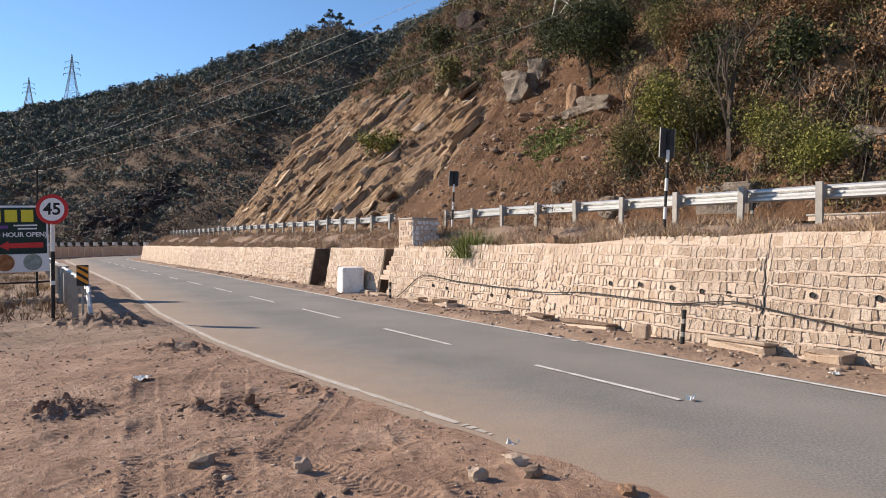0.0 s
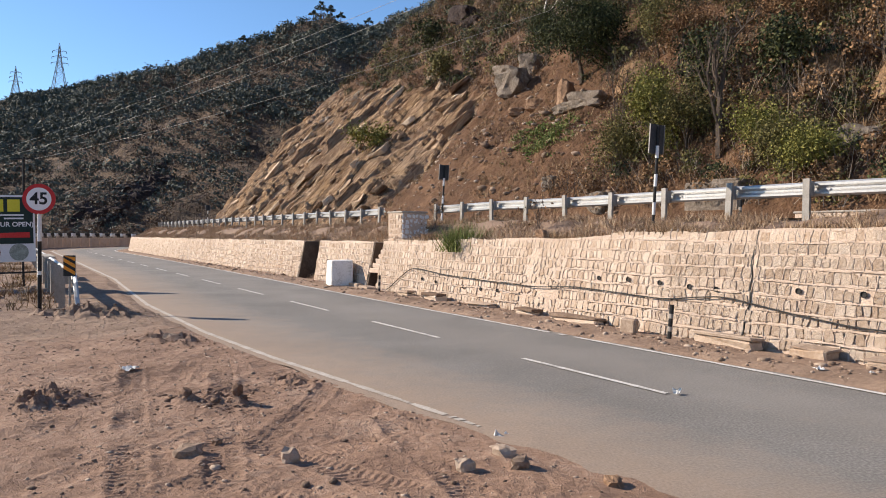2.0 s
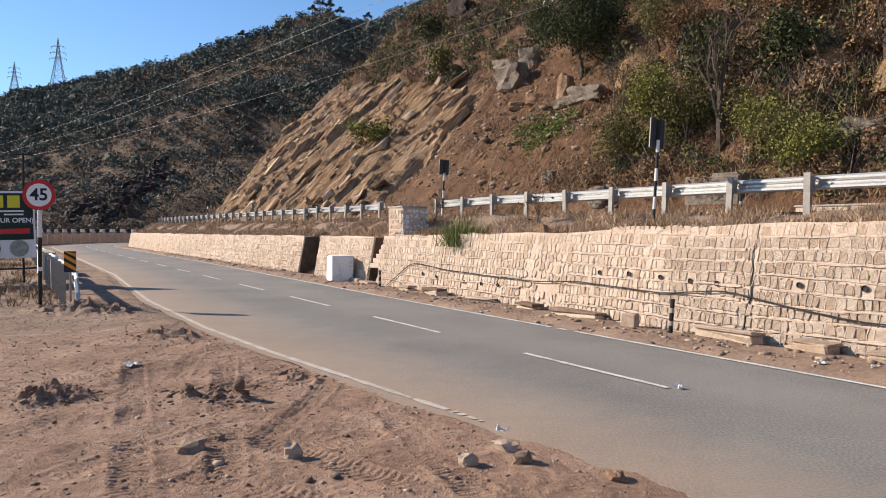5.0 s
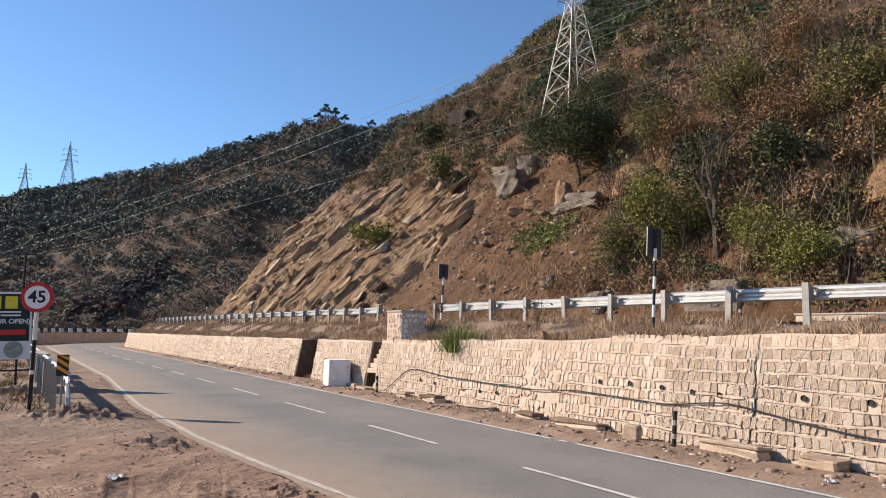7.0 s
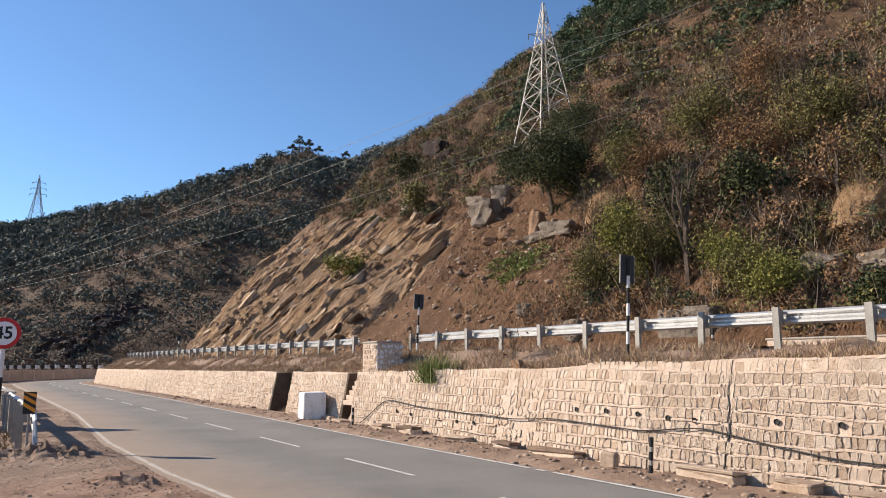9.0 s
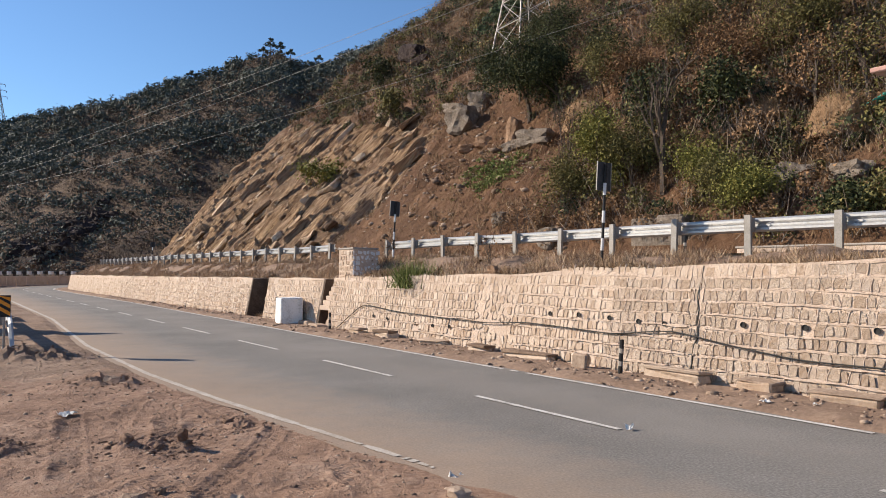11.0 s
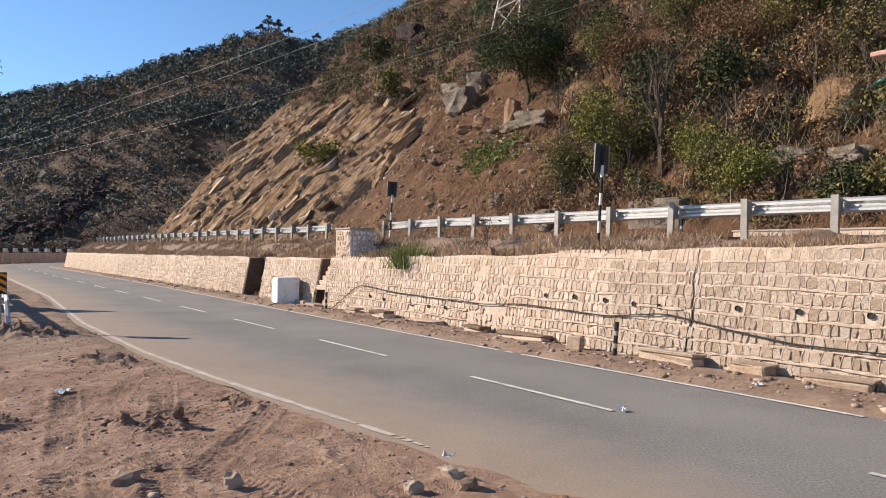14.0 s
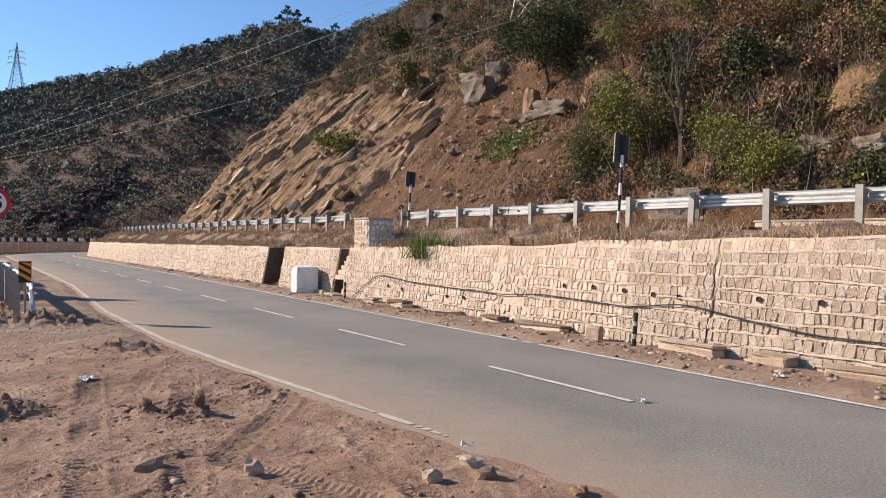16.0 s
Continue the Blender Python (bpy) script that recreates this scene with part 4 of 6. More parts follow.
tree("evergreen_tree", 36.6, 32.3, 5.0, 2.6, M_LEAF_DARK, 15000, "dark evergreen tree with a dense crown below the pylon", seed=2, leaf_size=0.075, clump=0.6, trunk=0.16)
tree("evergreen_tree", 33.8, 32.6, 4.2, 2.2, M_LEAF_DARK, 9000, "dark evergreen tree with a ragged crown on the slope", seed=3, leaf_size=0.075, clump=0.55, trunk=0.14)
tree("evergreen_tree", 39.5, 34.0, 3.6, 1.8, M_LEAF_DARK, 3000, "smaller dark evergreen tree on the slope", seed=4, leaf_size=0.14, clump=0.5, trunk=0.12)
for i, (a, b, h, w, lf) in enumerate(((38.0, 37.0, 3.8, 1.8, M_LEAF_DARK), (42.0, 38.0, 3.4, 1.6, M_LEAF_DARK), (31.0, 33.5, 3.6, 1.7, M_LEAF_DARK), (29.0, 31.5, 3.2, 1.5, M_LEAF_OLIVE), (47.5, 37.0, 3.0, 1.4, M_LEAF_DARK),
                                      (27.0, 30.5, 3.4, 1.5, M_LEAF_DRY), (25.5, 33.0, 3.8, 1.7, M_LEAF_OLIVE), (20.0, 30.5, 3.2, 1.6, M_LEAF_DRY), (17.0, 31.0, 3.4, 1.6, M_LEAF_OLIVE), (22.5, 35.0, 3.6, 1.8, M_LEAF_DRY))):
    tree("hillside_tree", a, b, h, w, lf, 8000, ("dark" if lf is M_LEAF_DARK else "olive" if lf is M_LEAF_OLIVE else "dry brown") + " leafy tree among scrub on the slope", "tree", 50 + i, 0.06, 2, 3, 0.09, 0.5)
tree("yellow_green_bush", 23.9, 25.4, 4.0, 1.5, M_LEAF_LIME, 11000, "tall yellow-green leafy bush behind the crash barrier", "bush", 5, 0.058, 4, 2, 0.05, 0.42)
tree("olive_bush", 25.6, 24.7, 2.9, 1.1, M_LEAF_OLIVE, 6500, "olive leafy bush at the foot of the slope", "bush", 6, 0.055, 4, 2, 0.04, 0.4)
tree("olive_bush", 22.0, 25.4, 3.2, 1.3, M_LEAF_OLIVE, 7500, "olive and yellow bush under a bare tree", "bush", 16, 0.055, 4, 2, 0.04, 0.4)
tree("bare_tree", 20.3, 25.5, 6.2, 2.4, M_LEAF_DARK, 300, "bare crooked tree with dark twisting branches", "tree", 7, 0.06, 1, 4, 0.17, 0.35)
tree("bare_tree", 22.3, 27.4, 4.0, 1.8, M_LEAF_DARK, 1500, "bare grey tree with a few dark leaves", "tree", 8, 0.09, 2, 3, 0.09, 0.35)
tree("yellow_green_bush", 18.5, 25.2, 2.2, 1.0, M_LEAF_LIME, 6500, "yellow-green bush on the slope beside a concrete block", "bush", 9, 0.052, 4, 2, 0.035, 0.38)
tree("green_bush", 15.4, 24.5, 1.7, 1.15, M_LEAF_LIME, 7000, "light green leafy bush above the crash barrier", "bush", 10, 0.048, 5, 2, 0.03, 0.33)
tree("olive_bush", 16.8, 24.6, 1.9, 1.0, M_LEAF_OLIVE, 5500, "olive bush with light leaves above the crash barrier", "bush", 11, 0.048, 5, 2, 0.03, 0.33)
tree("dark_bush", 18.6, 27.4, 2.8, 1.4, M_LEAF_DARK, 3600, "dark leafy bush on the slope", "bush", 12, 0.09, 3, 2, 0.05, 0.42)
tree("bare_tree", 15.2, 28.6, 3.6, 1.5, M_LEAF_DRY, 800, "pale bare forked tree on the slope", "tree", 13, 0.08, 2, 3, 0.08, 0.35)
tree("bare_tree", 13.5, 28.9, 3.2, 1.4, M_LEAF_OLIVE, 900, "pale bare tree with thin branches behind a haystack", "tree", 14, 0.08, 2, 3, 0.07, 0.35)
tree("green_bush", 11.6, 23.9, 1.3, 1.0, M_LEAF_DARK, 2600, "green bush at the edge of the upper road", "bush", 15, 0.07, 5, 2, 0.03, 0.3)
tree("green_bush", 10.0, 24.0, 1.4, 1.1, M_LEAF_OLIVE, 2600, "olive green bush at the edge of the upper road", "bush", 22, 0.07, 5, 2, 0.03, 0.3)
tree("dry_shrub", 16.7, 13.2, 1.4, 0.4, M_LEAF_DRY, 60, "leafless dry shrub with thin stems in front of the crash barrier", "shrub", 17, 0.05, 3, 2, 0.014, 0.2)
tree("dry_shrub", 23.0, 13.4, 1.3, 0.5, M_LEAF_DRY, 50, "leafless twiggy shrub beside the stone pillar", "shrub", 18, 0.05, 3, 2, 0.012, 0.2)
tree("green_bush", 61.0, 28.6, 2.6, 1.6, M_LEAF_LIME, 1500, "green bush growing out of the rock face", "bush", 19, 0.15, 4, 1, 0.05, 0.5)
tree("green_bush", 60.0, 35.2, 3.4, 1.3, M_LEAF_OLIVE, 1500, "green bush above the rock face", "bush", 20, 0.15, 4, 1, 0.05, 0.5)
tree("dark_bush", 80.0, 45.0, 4.2, 2.4, M_LEAF_DARK, 1600, "dark green tree on the ridge of the spur", "tree", 21, 0.2, 2, 2, 0.08, 0.7)
tree("dry_shrub", 27.8, 24.0, 2.0, 1.2, M_LEAF_DRY, 500, "dry leafless shrub at the foot of the soil slide", "shrub", 23, 0.06, 5, 2, 0.02, 0.3)
tree("dry_shrub", 29.6, 24.1, 1.7, 1.0, M_LEAF_DRY, 260, "dry thorny shrub on the soil slide", "shrub", 24, 0.06, 5, 2, 0.018, 0.3)
for i, (a, b, h) in enumerate(((106, 66, 2.8), (107, 71, 3.0), (108, 73, 2.5), (106, 75, 3.2), (102, 76, 3.0), (104, 85, 3.6), (102, 84, 3.0), (99, 87, 3.4), (96, 87, 3.2))):
    tree("ridge_tree", a, b, h * 1.1, h * 0.42, M_PINE, 1500, "dark pine standing on the ridge against the sky", "tree", 30 + i, 0.16, 1, 2, 0.08, 0.42)

tr = random.Random(77)
for i in range(20):
    a, b = tr.uniform(9, 31), tr.uniform(26.5, 38)
    tree("bare_tree", a, b, tr.uniform(2.6, 4.4), tr.uniform(0.9, 1.6), tr.choice((M_LEAF_DRY, M_LEAF_OLIVE, M_LEAF_DARK)), tr.randrange(120, 700), "thin leafless tree with grey forked branches among scrub", "tree", 300 + i, 0.05, tr.choice((1, 2, 3)), 3, 0.055, 0.3)

# creepers on the soil slide
s, n = nrg.normal(35.0, 1.3, 260), nrg.normal(28.0, 0.55, 260)
z = terrain(s, n)[0]
c = xyz(s, n, z + 0.12)
v, f = leaves(puff(c, np.full(len(c), 0.28), 14, 0.5), 0.085)
tagged(fast_mesh("creeper", v, f, M_GRASS_GREEN), "bright green creeper spreading over the soil slide", "creeper")

# ---- rocks ----
# turn of the beds: long axis up the slope, thin axis out of the face
BEDS = Matrix((Vector((0.62, -0.28, 0.73)), Vector((-0.25, -0.95, -0.16)), Vector((0.74, -0.08, -0.66)))).transposed().to_euler()
M_ROCK = mat("cliff_rock", [(0.15, 0.085, 0.050), (0.53, 0.37, 0.24), (0.84, 0.68, 0.505)], 0.38, bump=1.0, fine=3.2, grain=0.5, per_piece=0.3, dist=0.3, stretch=(BEDS, (1.6, 0.8, 0.16)))
M_BOULDER = mat("grey_boulder", [(0.09, 0.068, 0.052), (0.20, 0.16, 0.125), (0.38, 0.32, 0.26)], 0.9, bump=0.8, fine=8, dist=0.08)
M_OUTCROP = mat("dark_outcrop", [(0.025, 0.016, 0.014), (0.055, 0.036, 0.031), (0.12, 0.085, 0.072)], 0.3, bump=1.0, fine=8, dist=0.4)
M_TANROCK = mat("tan_boulder", [(0.17, 0.095, 0.055), (0.31, 0.19, 0.115), (0.46, 0.31, 0.20)], 0.9, bump=0.8, fine=8, dist=0.08)


def rock_geo(r, sx, sy, sz, rough=0.22, cuts=2, beds=0):
    bm = bmesh.new()
    bmesh.ops.create_icosphere(bm, subdivisions=cuts, radius=1)
    o = Vector((r.uniform(0, 90), r.uniform(0, 90), r.uniform(0, 90)))
    for v in bm.verts:
        p = v.co.normalized()
        k = 1 / max(abs(p.x), abs(p.y), abs(p.z)) ** 0.8
        if beds:
            p.z = 0.45 * p.z + 0.55 * round(p.z * beds) / beds
        p = p * k * (1 + rough * noise.noise(p * 1.6 + o) + rough * 0.5 * noise.noise(p * 4.1 + o))
        v.co = Vector((p.x * sx / 2, p.y * sy / 2, p.z * sz / 2))
    bm.verts.index_update()
    g = [tuple(v.co) for v in bm.verts], [tuple(v.index for v in f.verts) for f in bm.faces]
    bm.free()
    return g


def boulder(s, n, sx, sy, sz, material, label, seed, turn=0, tilt=0, sink=0.25, name="boulder"):
    r = random.Random(seed)
    ob = mesh_object(name, *rock_geo(r, sx, sy, sz, 0.3, 3), material)
    ob.matrix_basis = road_frame(s, n, ground_z(s, n) + sz * (0.5 - sink), turn) @ pose(0, 0, 0, tilt, 0, 0)
    return tagged(ob, label, "boulder")


boulder(44.6, 34.3, 1.6, 1.7, 1.7, M_BOULDER, "pale grey boulder on the rim of the soil slide", 1, 20, 15)
boulder(44.2, 32.3, 1.6, 2.5, 1.9, M_BOULDER, "large grey boulder on the rim of the soil slide", 2, 10, -10)
boulder(46.6, 33.6, 1.4, 2.6, 0.9, M_BOULDER, "flat grey rock beside large boulders", 3, 0, 12)
boulder(36.4, 30.8, 1.0, 0.9, 1.9, M_TANROCK, "upright orange-brown boulder on the slope", 4, 15, 10)
boulder(33.2, 29.8, 1.2, 2.6, 1.0, M_BOULDER, "flat grey slab of rock under bushes", 5, 5, 4)
boulder(35.3, 30.0, 1.0, 1.6, 0.7, M_BOULDER, "small dark rock slab on the slope", 6, 5, -6)
boulder(77.5, 48.9, 2.4, 4.2, 2.2, M_OUTCROP, "dark rock outcrop on the ridge", 7, 0, 14)
boulder(74.0, 48.0, 2.4, 3.4, 1.6, M_OUTCROP, "dark jagged rock on the ridge", 8, 20, -10)
boulder(30.6, 24.9, 0.7, 0.8, 0.7, M_BOULDER, "pale rock at the foot of the soil slide", 9, 20)
boulder(25.4, 23.6, 0.7, 1.1, 1.0, M_BOULDER, "pale rock beside the upper road", 10, 0)
boulder(15.3, 12.2, 0.22, 0.28, 0.3, M_TANROCK, "small tan stone on top of the wall", 11, 10, 0, 0.1)
boulder(40.2, 31.3, 0.8, 1.2, 0.8, M_TANROCK, "tan rock on the rim of the soil slide", 12, 30)
boulder(42.0, 31.0, 0.6, 1.0, 0.6, M_TANROCK, "tan rock in dry brush", 13, 50)
boulder(14.6, 25.6, 0.8, 1.5, 0.8, M_BOULDER, "weathered brown rock above the crash barrier", 14, 10)
boulder(12.4, 25.4, 0.8, 1.3, 0.6, M_BOULDER, "flat brown rock above the crash barrier", 15, -10)

# the bedded rock face: a sheet of broken, tilted beds, with loose slabs on it
def cell(i, j, seed):
    return fbm(np.floor(i) + 0.0, np.floor(j) + 0.0, 1, seed) * 2


along, across = np.meshgrid(np.arange(50, 109, 0.09), np.arange(-38, 11, 0.14), indexing="ij")
fs, fn = 0.837 * along - 0.555 * across, 0.555 * along + 0.837 * across
f_z, _, f_rock, _, _ = terrain(fs, fn)
warp = 1.6 * fbm(fs * 0.16, fn * 0.16, 2, 101) + 0.12 * fbm(fs * 0.8, fn * 0.8, 2, 102)
bed, run = 0.83 * fs + 0.55 * fn + warp, -0.55 * fs + 0.83 * fn + 0.7 * warp
lift = np.zeros_like(fs)
for thick, tall, joint, seed in ((3.1, 0.80, 4.2, 103), (1.15, 0.34, 2.6, 105), (0.5, 0.27, 1.3, 107)):
    b = bed / thick
    saw = (1 - np.modf(np.abs(b))[0]) - 0.5
    a = run / joint + 3 * cell(b, b * 0, seed)
    lift += tall * saw * (0.7 + 0.5 * cell(b, a, seed + 1)) + 0.38 * tall * cell(b, a, seed + 2)
lift += 0.30 * fbm(fs * 1.1, fn * 1.1, 5, 109)
mask = smooth(0.1, 0.5, f_rock)
lift = (lift + 0.1) * mask - 0.9 * (1 - mask)
pos = np.stack([-0.5 * fs + 0.866 * fn, 0.866 * fs + 0.5 * fn, f_z], -1) + lift[..., None] * np.array([-0.866 * 0.6, -0.5 * 0.6, 0.78])
quads = grid_faces(*fs.shape)[:, ::-1]
quads = quads[mask.ravel()[quads].max(1) > 0.02]
used, quads = np.unique(quads, return_inverse=True)
face = fast_mesh("rock_face", pos.reshape(-1, 3)[used], quads.reshape(-1, 4), M_ROCK)
tagged(face, "cut cliff face of tan tilted rock beds", "rock face", kind="structure")
rr = random.Random(23)
slab_v, slab_f = [], []
es, en, ez = Vector((-0.5, 0.866, 0)), Vector((0.866, 0.5, 0)), Vector((0, 0, 1))
for _ in range(150):
    s, n = rr.uniform(46, 98), rr.uniform(23.6, 41)
    z, hill, rock, _, _ = (float(q[0]) for q in terrain(np.array([s]), np.array([n])))
    if rock < 0.25 or s > 99 + 0.3 * (n - 23):
        continue
    long_axis = (es * rr.uniform(-1.1, -0.1) + en * 0.5 + ez * rr.uniform(0.4, 0.8)).normalized()
    out_axis = (en * -0.62 + ez * 0.72 + es * rr.uniform(-0.1, 0.8)).normalized()
    w_axis = long_axis.cross(out_axis).normalized()
    out_axis = w_axis.cross(long_axis)
    big_one = rr.random() ** 2
    ln, wd, th = 0.6 + 2.2 * big_one, rr.uniform(0.4, 0.9) + 0.8 * big_one, rr.uniform(0.3, 0.6) + 0.5 * big_one
    m = Matrix((long_axis, w_axis, out_axis)).transposed().to_4x4()
    m.translation = Vector((-0.5 * s + 0.866 * n, 0.866 * s + 0.5 * n, z + 0.25))
    g = box(0, 0, 0, ln, wd, th * 0.6, 0.05, 0.16 + 0.12 * big_one, rr)
    i = len(slab_v)
    slab_v += [tuple(m @ Vector(p)) for p in g[0]]
    slab_f += [tuple(q + i for q in f) for f in g[1]]
tagged(mesh_object("rock_slabs", slab_v, slab_f, M_ROCK), "loose tan rock slabs on the cut cliff face", "rocks", kind="stuff")


def pebbles(name, places, sizes, material, label, category, seed):
    """Many small stones in one mesh."""
    r, g = random.Random(seed), np.random.default_rng(seed)
    places, sizes = np.array(places), np.array(sizes)
    kind_of = g.integers(0, 6, len(places))
    verts, loops, off = [], [], 0
    for q in range(6):
        bv, bf = rock_geo(r, 1, 1, 0.75, 0.3, 1)
        bv, bf, w = np.array(bv), np.array(bf), kind_of == q
        n, a = int(w.sum()), g.uniform(0, 6.28, int(w.sum()))
        dims = sizes[w][:, None] * np.stack([g.uniform(0.7, 1.3, n), np.ones(n), g.uniform(0.6, 1.0, n)], 1)
        v = bv[None] * dims[:, None]
        c, e = np.cos(a)[:, None], np.sin(a)[:, None]
        v = np.stack([v[..., 0] * c - v[..., 1] * e, v[..., 0] * e + v[..., 1] * c, v[..., 2]], -1) + places[w][:, None]
        verts.append(v.reshape(-1, 3))
        loops.append((bf[None] + (np.arange(n) * len(bv))[:, None, None]).reshape(-1, 3) + off)
        off += n * len(bv)
    return tagged(fast_mesh(name, np.concatenate(verts), np.concatenate(loops), material), label, category, kind="stuff")


def on_ground(s, n):
    z = terrain(np.array(s), np.array(n))[0]
    return [(-0.5 * a + 0.866 * b, 0.866 * a + 0.5 * b, c) for a, b, c in zip(s, n, z)]


count = 1500
ps, pn = nrg.uniform(2, 60, count), 9.85 + np.abs(nrg.normal(0.65, 0.42, count))
keep = pn < 11.25
pebbles("verge_rubble", on_ground(ps[keep], pn[keep]), nrg.lognormal(-3.0, 0.55, keep.sum()), M_CHIP, "loose stone chippings along the foot of the wall", "rubble", 5)
ps, pn = nrg.uniform(3, 22, 6500), nrg.uniform(-2.0, 4.8, 6500)
keep = pn < np.interp(ps, LINE_S, LINE_N) + np.abs(nrg.normal(0, 0.3, 6500)) - 0.1
pebbles("dirt_gravel", on_ground(ps[keep], pn[keep]), nrg.lognormal(-4.05, 0.55, keep.sum()), M_CHIP, "small stones scattered over the dirt shoulder", "gravel", 6)
clump = nrg.integers(0, len(MOUNDS), 900)
ps = np.array([m[0] for m in MOUNDS])[clump] + nrg.normal(0, 0.32, 900)
pn = np.array([m[1] for m in MOUNDS])[clump] + nrg.normal(0, 0.32, 900)
pebbles("mud_clods", on_ground(ps, pn), nrg.lognormal(-3.6, 0.5, 900), M_CLOD, "crumbled dark clods round the mud heaps", "clods", 16)
ps, pn = nrg.uniform(24, 52, 900), nrg.uniform(23.4, 33, 900)
pebbles("slide_rubble", on_ground(ps, pn), nrg.lognormal(-1.7, 0.5, 900), M_CHIP, "loose stones on the soil slide", "rubble", 7)
ps, pn = nrg.uniform(3, 60, 900), nrg.uniform(11.9, 15.0, 900)
pebbles("bank_rubble", on_ground(ps, pn), nrg.lognormal(-3.2, 0.5, 900), M_CHIP, "stones and gravel on the bank above the wall", "rubble", 8)

# clutter left of the barrier
ps, pn = nrg.uniform(14, 46, 1500), nrg.uniform(-9, 1.4, 1500)
keep = (ps > 19.5) | (pn < -1.5)
pebbles("roadside_debris", on_ground(ps[keep], pn[keep]), nrg.lognormal(-2.6, 0.6, keep.sum()), M_CHIP, "stones and debris on the ground behind the barrier", "debris", 9)
ps, pn = nrg.uniform(20, 70, 2600), nrg.uniform(-16, 1.0, 2600)
keep = fbm(ps * 0.4, pn * 0.4, 3, 77) > 0.0
ps, pn = ps[keep], pn[keep]
roots = np.repeat(np.array(on_ground(ps, pn)), 12, 0) + nrg.normal(0, 0.15, (len(ps) * 12, 3)) * [1, 1, 0.1]
stuff("roadside_weeds", [blades(roots, 0.4, 0.5, 0.014)], M_GRASS_DRY, "dry weeds on the waste ground behind the barrier", "weeds")
# bushes along the foot of the mountain and the far bend
ks, ds = nrg.uniform(-0.75, -0.3, 260), nrg.uniform(112, 150, 260)
c = np.stack([ks * ds, ds, nrg.uniform(0.6, 3.0, 260) + np.maximum(0, ds - 122) * 0.25], 1)
stuff("bend_bushes", [leaves(puff(c[:110], nrg.uniform(0.7, 1.5, 110), 60), 0.2)], M_FARDRY, "dry brown bushes at the foot of the mountain", "bushes")
for i, (k, h) in enumerate(((-0.155, 9), (-0.142, 6.5), (-0.128, 5.5), (-0.165, 5), (-0.26, 4.5), (-0.09, 5))):
    y = 430 + 40 * math.sin(k * 7) - 2
    zt = float(np.interp(k, SKY_K, SKY_DZ)) * y + 0.5
    root = empty("skyline_tree", (k * y, y, zt), "dark lone tree on the mountain top against the sky", "tree", "skyline trees")
    part("trunk", tube([(0, 0, -2), (0.2, 0, h * 0.5), (0, 0, h * 0.9)], [0.3, 0.2, 0.08], 5), M_BARK, root)
    lv, lf = leaves(puff(np.array([[0, 0, h * 0.75], [1.6, 0, h * 0.6], [-1.5, 0, h * 0.62], [0.5, 0, h * 0.95]]), np.array([1.7, 1.3, 1.4, 1.0]) * h / 7, 90, 0.6), 0.5)
    ob = fast_mesh("crown", lv, lf, M_FARLEAF_HAZED)
    ob.parent = root

# dark outcrop and pale scree low on the mountain


def far_z(k, y):
    i, j = int((k + 1.2) / 1.4 * 239), int(np.clip(np.searchsorted(ys, y) - 1, 0, len(ys) - 2))
    return float(fz[i, j])


ro = random.Random(41)
out_v, out_f = [], []
for q in range(90):
    k = ro.uniform(-0.49, -0.36)
    y = 150 + 470 * (k + 0.49) + ro.uniform(-11, 9)
    m = Matrix.Translation((k * y, y, far_z(k, y) + 0.4)) @ Euler((ro.uniform(-0.4, 0.4), ro.uniform(-0.6, 0.2), ro.uniform(0, 3))).to_matrix().to_4x4()
    g = rock_geo(ro, ro.uniform(2, 6), ro.uniform(1.5, 4), ro.uniform(1.2, 3.6), 0.6, 2, 2.5)
    i = len(out_v)
    out_v += [tuple(m @ Vector(p)) for p in g[0]]
    out_f += [tuple(e + i for e in f) for f in g[1]]
tagged(mesh_object("rock_outcrop", out_v, out_f, M_OUTCROP), "dark purple-brown rock outcrop low on the mountainside", "rock outcrop", kind="stuff")
ks, ds = nrg.uniform(-0.55, -0.40, 420), nrg.uniform(127, 150, 420)
pebbles("mountain_scree", [(k * y, y, far_z(k, y)) for k, y in zip(ks, ds)], nrg.lognormal(-0.75, 0.5, 420), M_CHIP, "pale scree blocks at the foot of the mountain", "scree", 12)


# ---- signs ----
def flat_disc(r, x, sides=40):
    return [(r * math.cos(a), -x, r * math.sin(a)) for a in np.linspace(0, 2 * math.pi, sides + 1)[:-1]]


def disc(r, y0, y1, sides=40):
    """A round plate, facing -y, between two depths."""
    v = flat_disc(r, -y0, sides) + flat_disc(r, -y1, sides)
    f = [tuple(range(sides)), tuple(range(2 * sides - 1, sides - 1, -1))] + [(i, sides + i, sides + (i + 1) % sides, (i + 1) % sides) for i in range(sides)]
    return v, f


def words(text, size, material, parent, m, label=""):
    """Raised lettering in the built-in font as a mesh part, facing -y."""
    cu = bpy.data.curves.new("lettering", "FONT")
    cu.body, cu.size, cu.extrude, cu.align_x, cu.align_y = text, size, 0.002, "CENTER", "CENTER"
    cu.offset = 0.022 * size
    tmp = new("lettering", cu)
    bpy.context.view_layer.update()
    me = bpy.data.meshes.new_from_object(tmp)
    bpy.data.objects.remove(tmp)
    me.materials.clear()
    me.materials.append(material)
    ob = new("lettering", me)
    ob.parent, ob.matrix_basis = parent, m @ pose(0, 0, 0, 90, 0, 0)
    if label:
        ob["label"] = label
    return ob


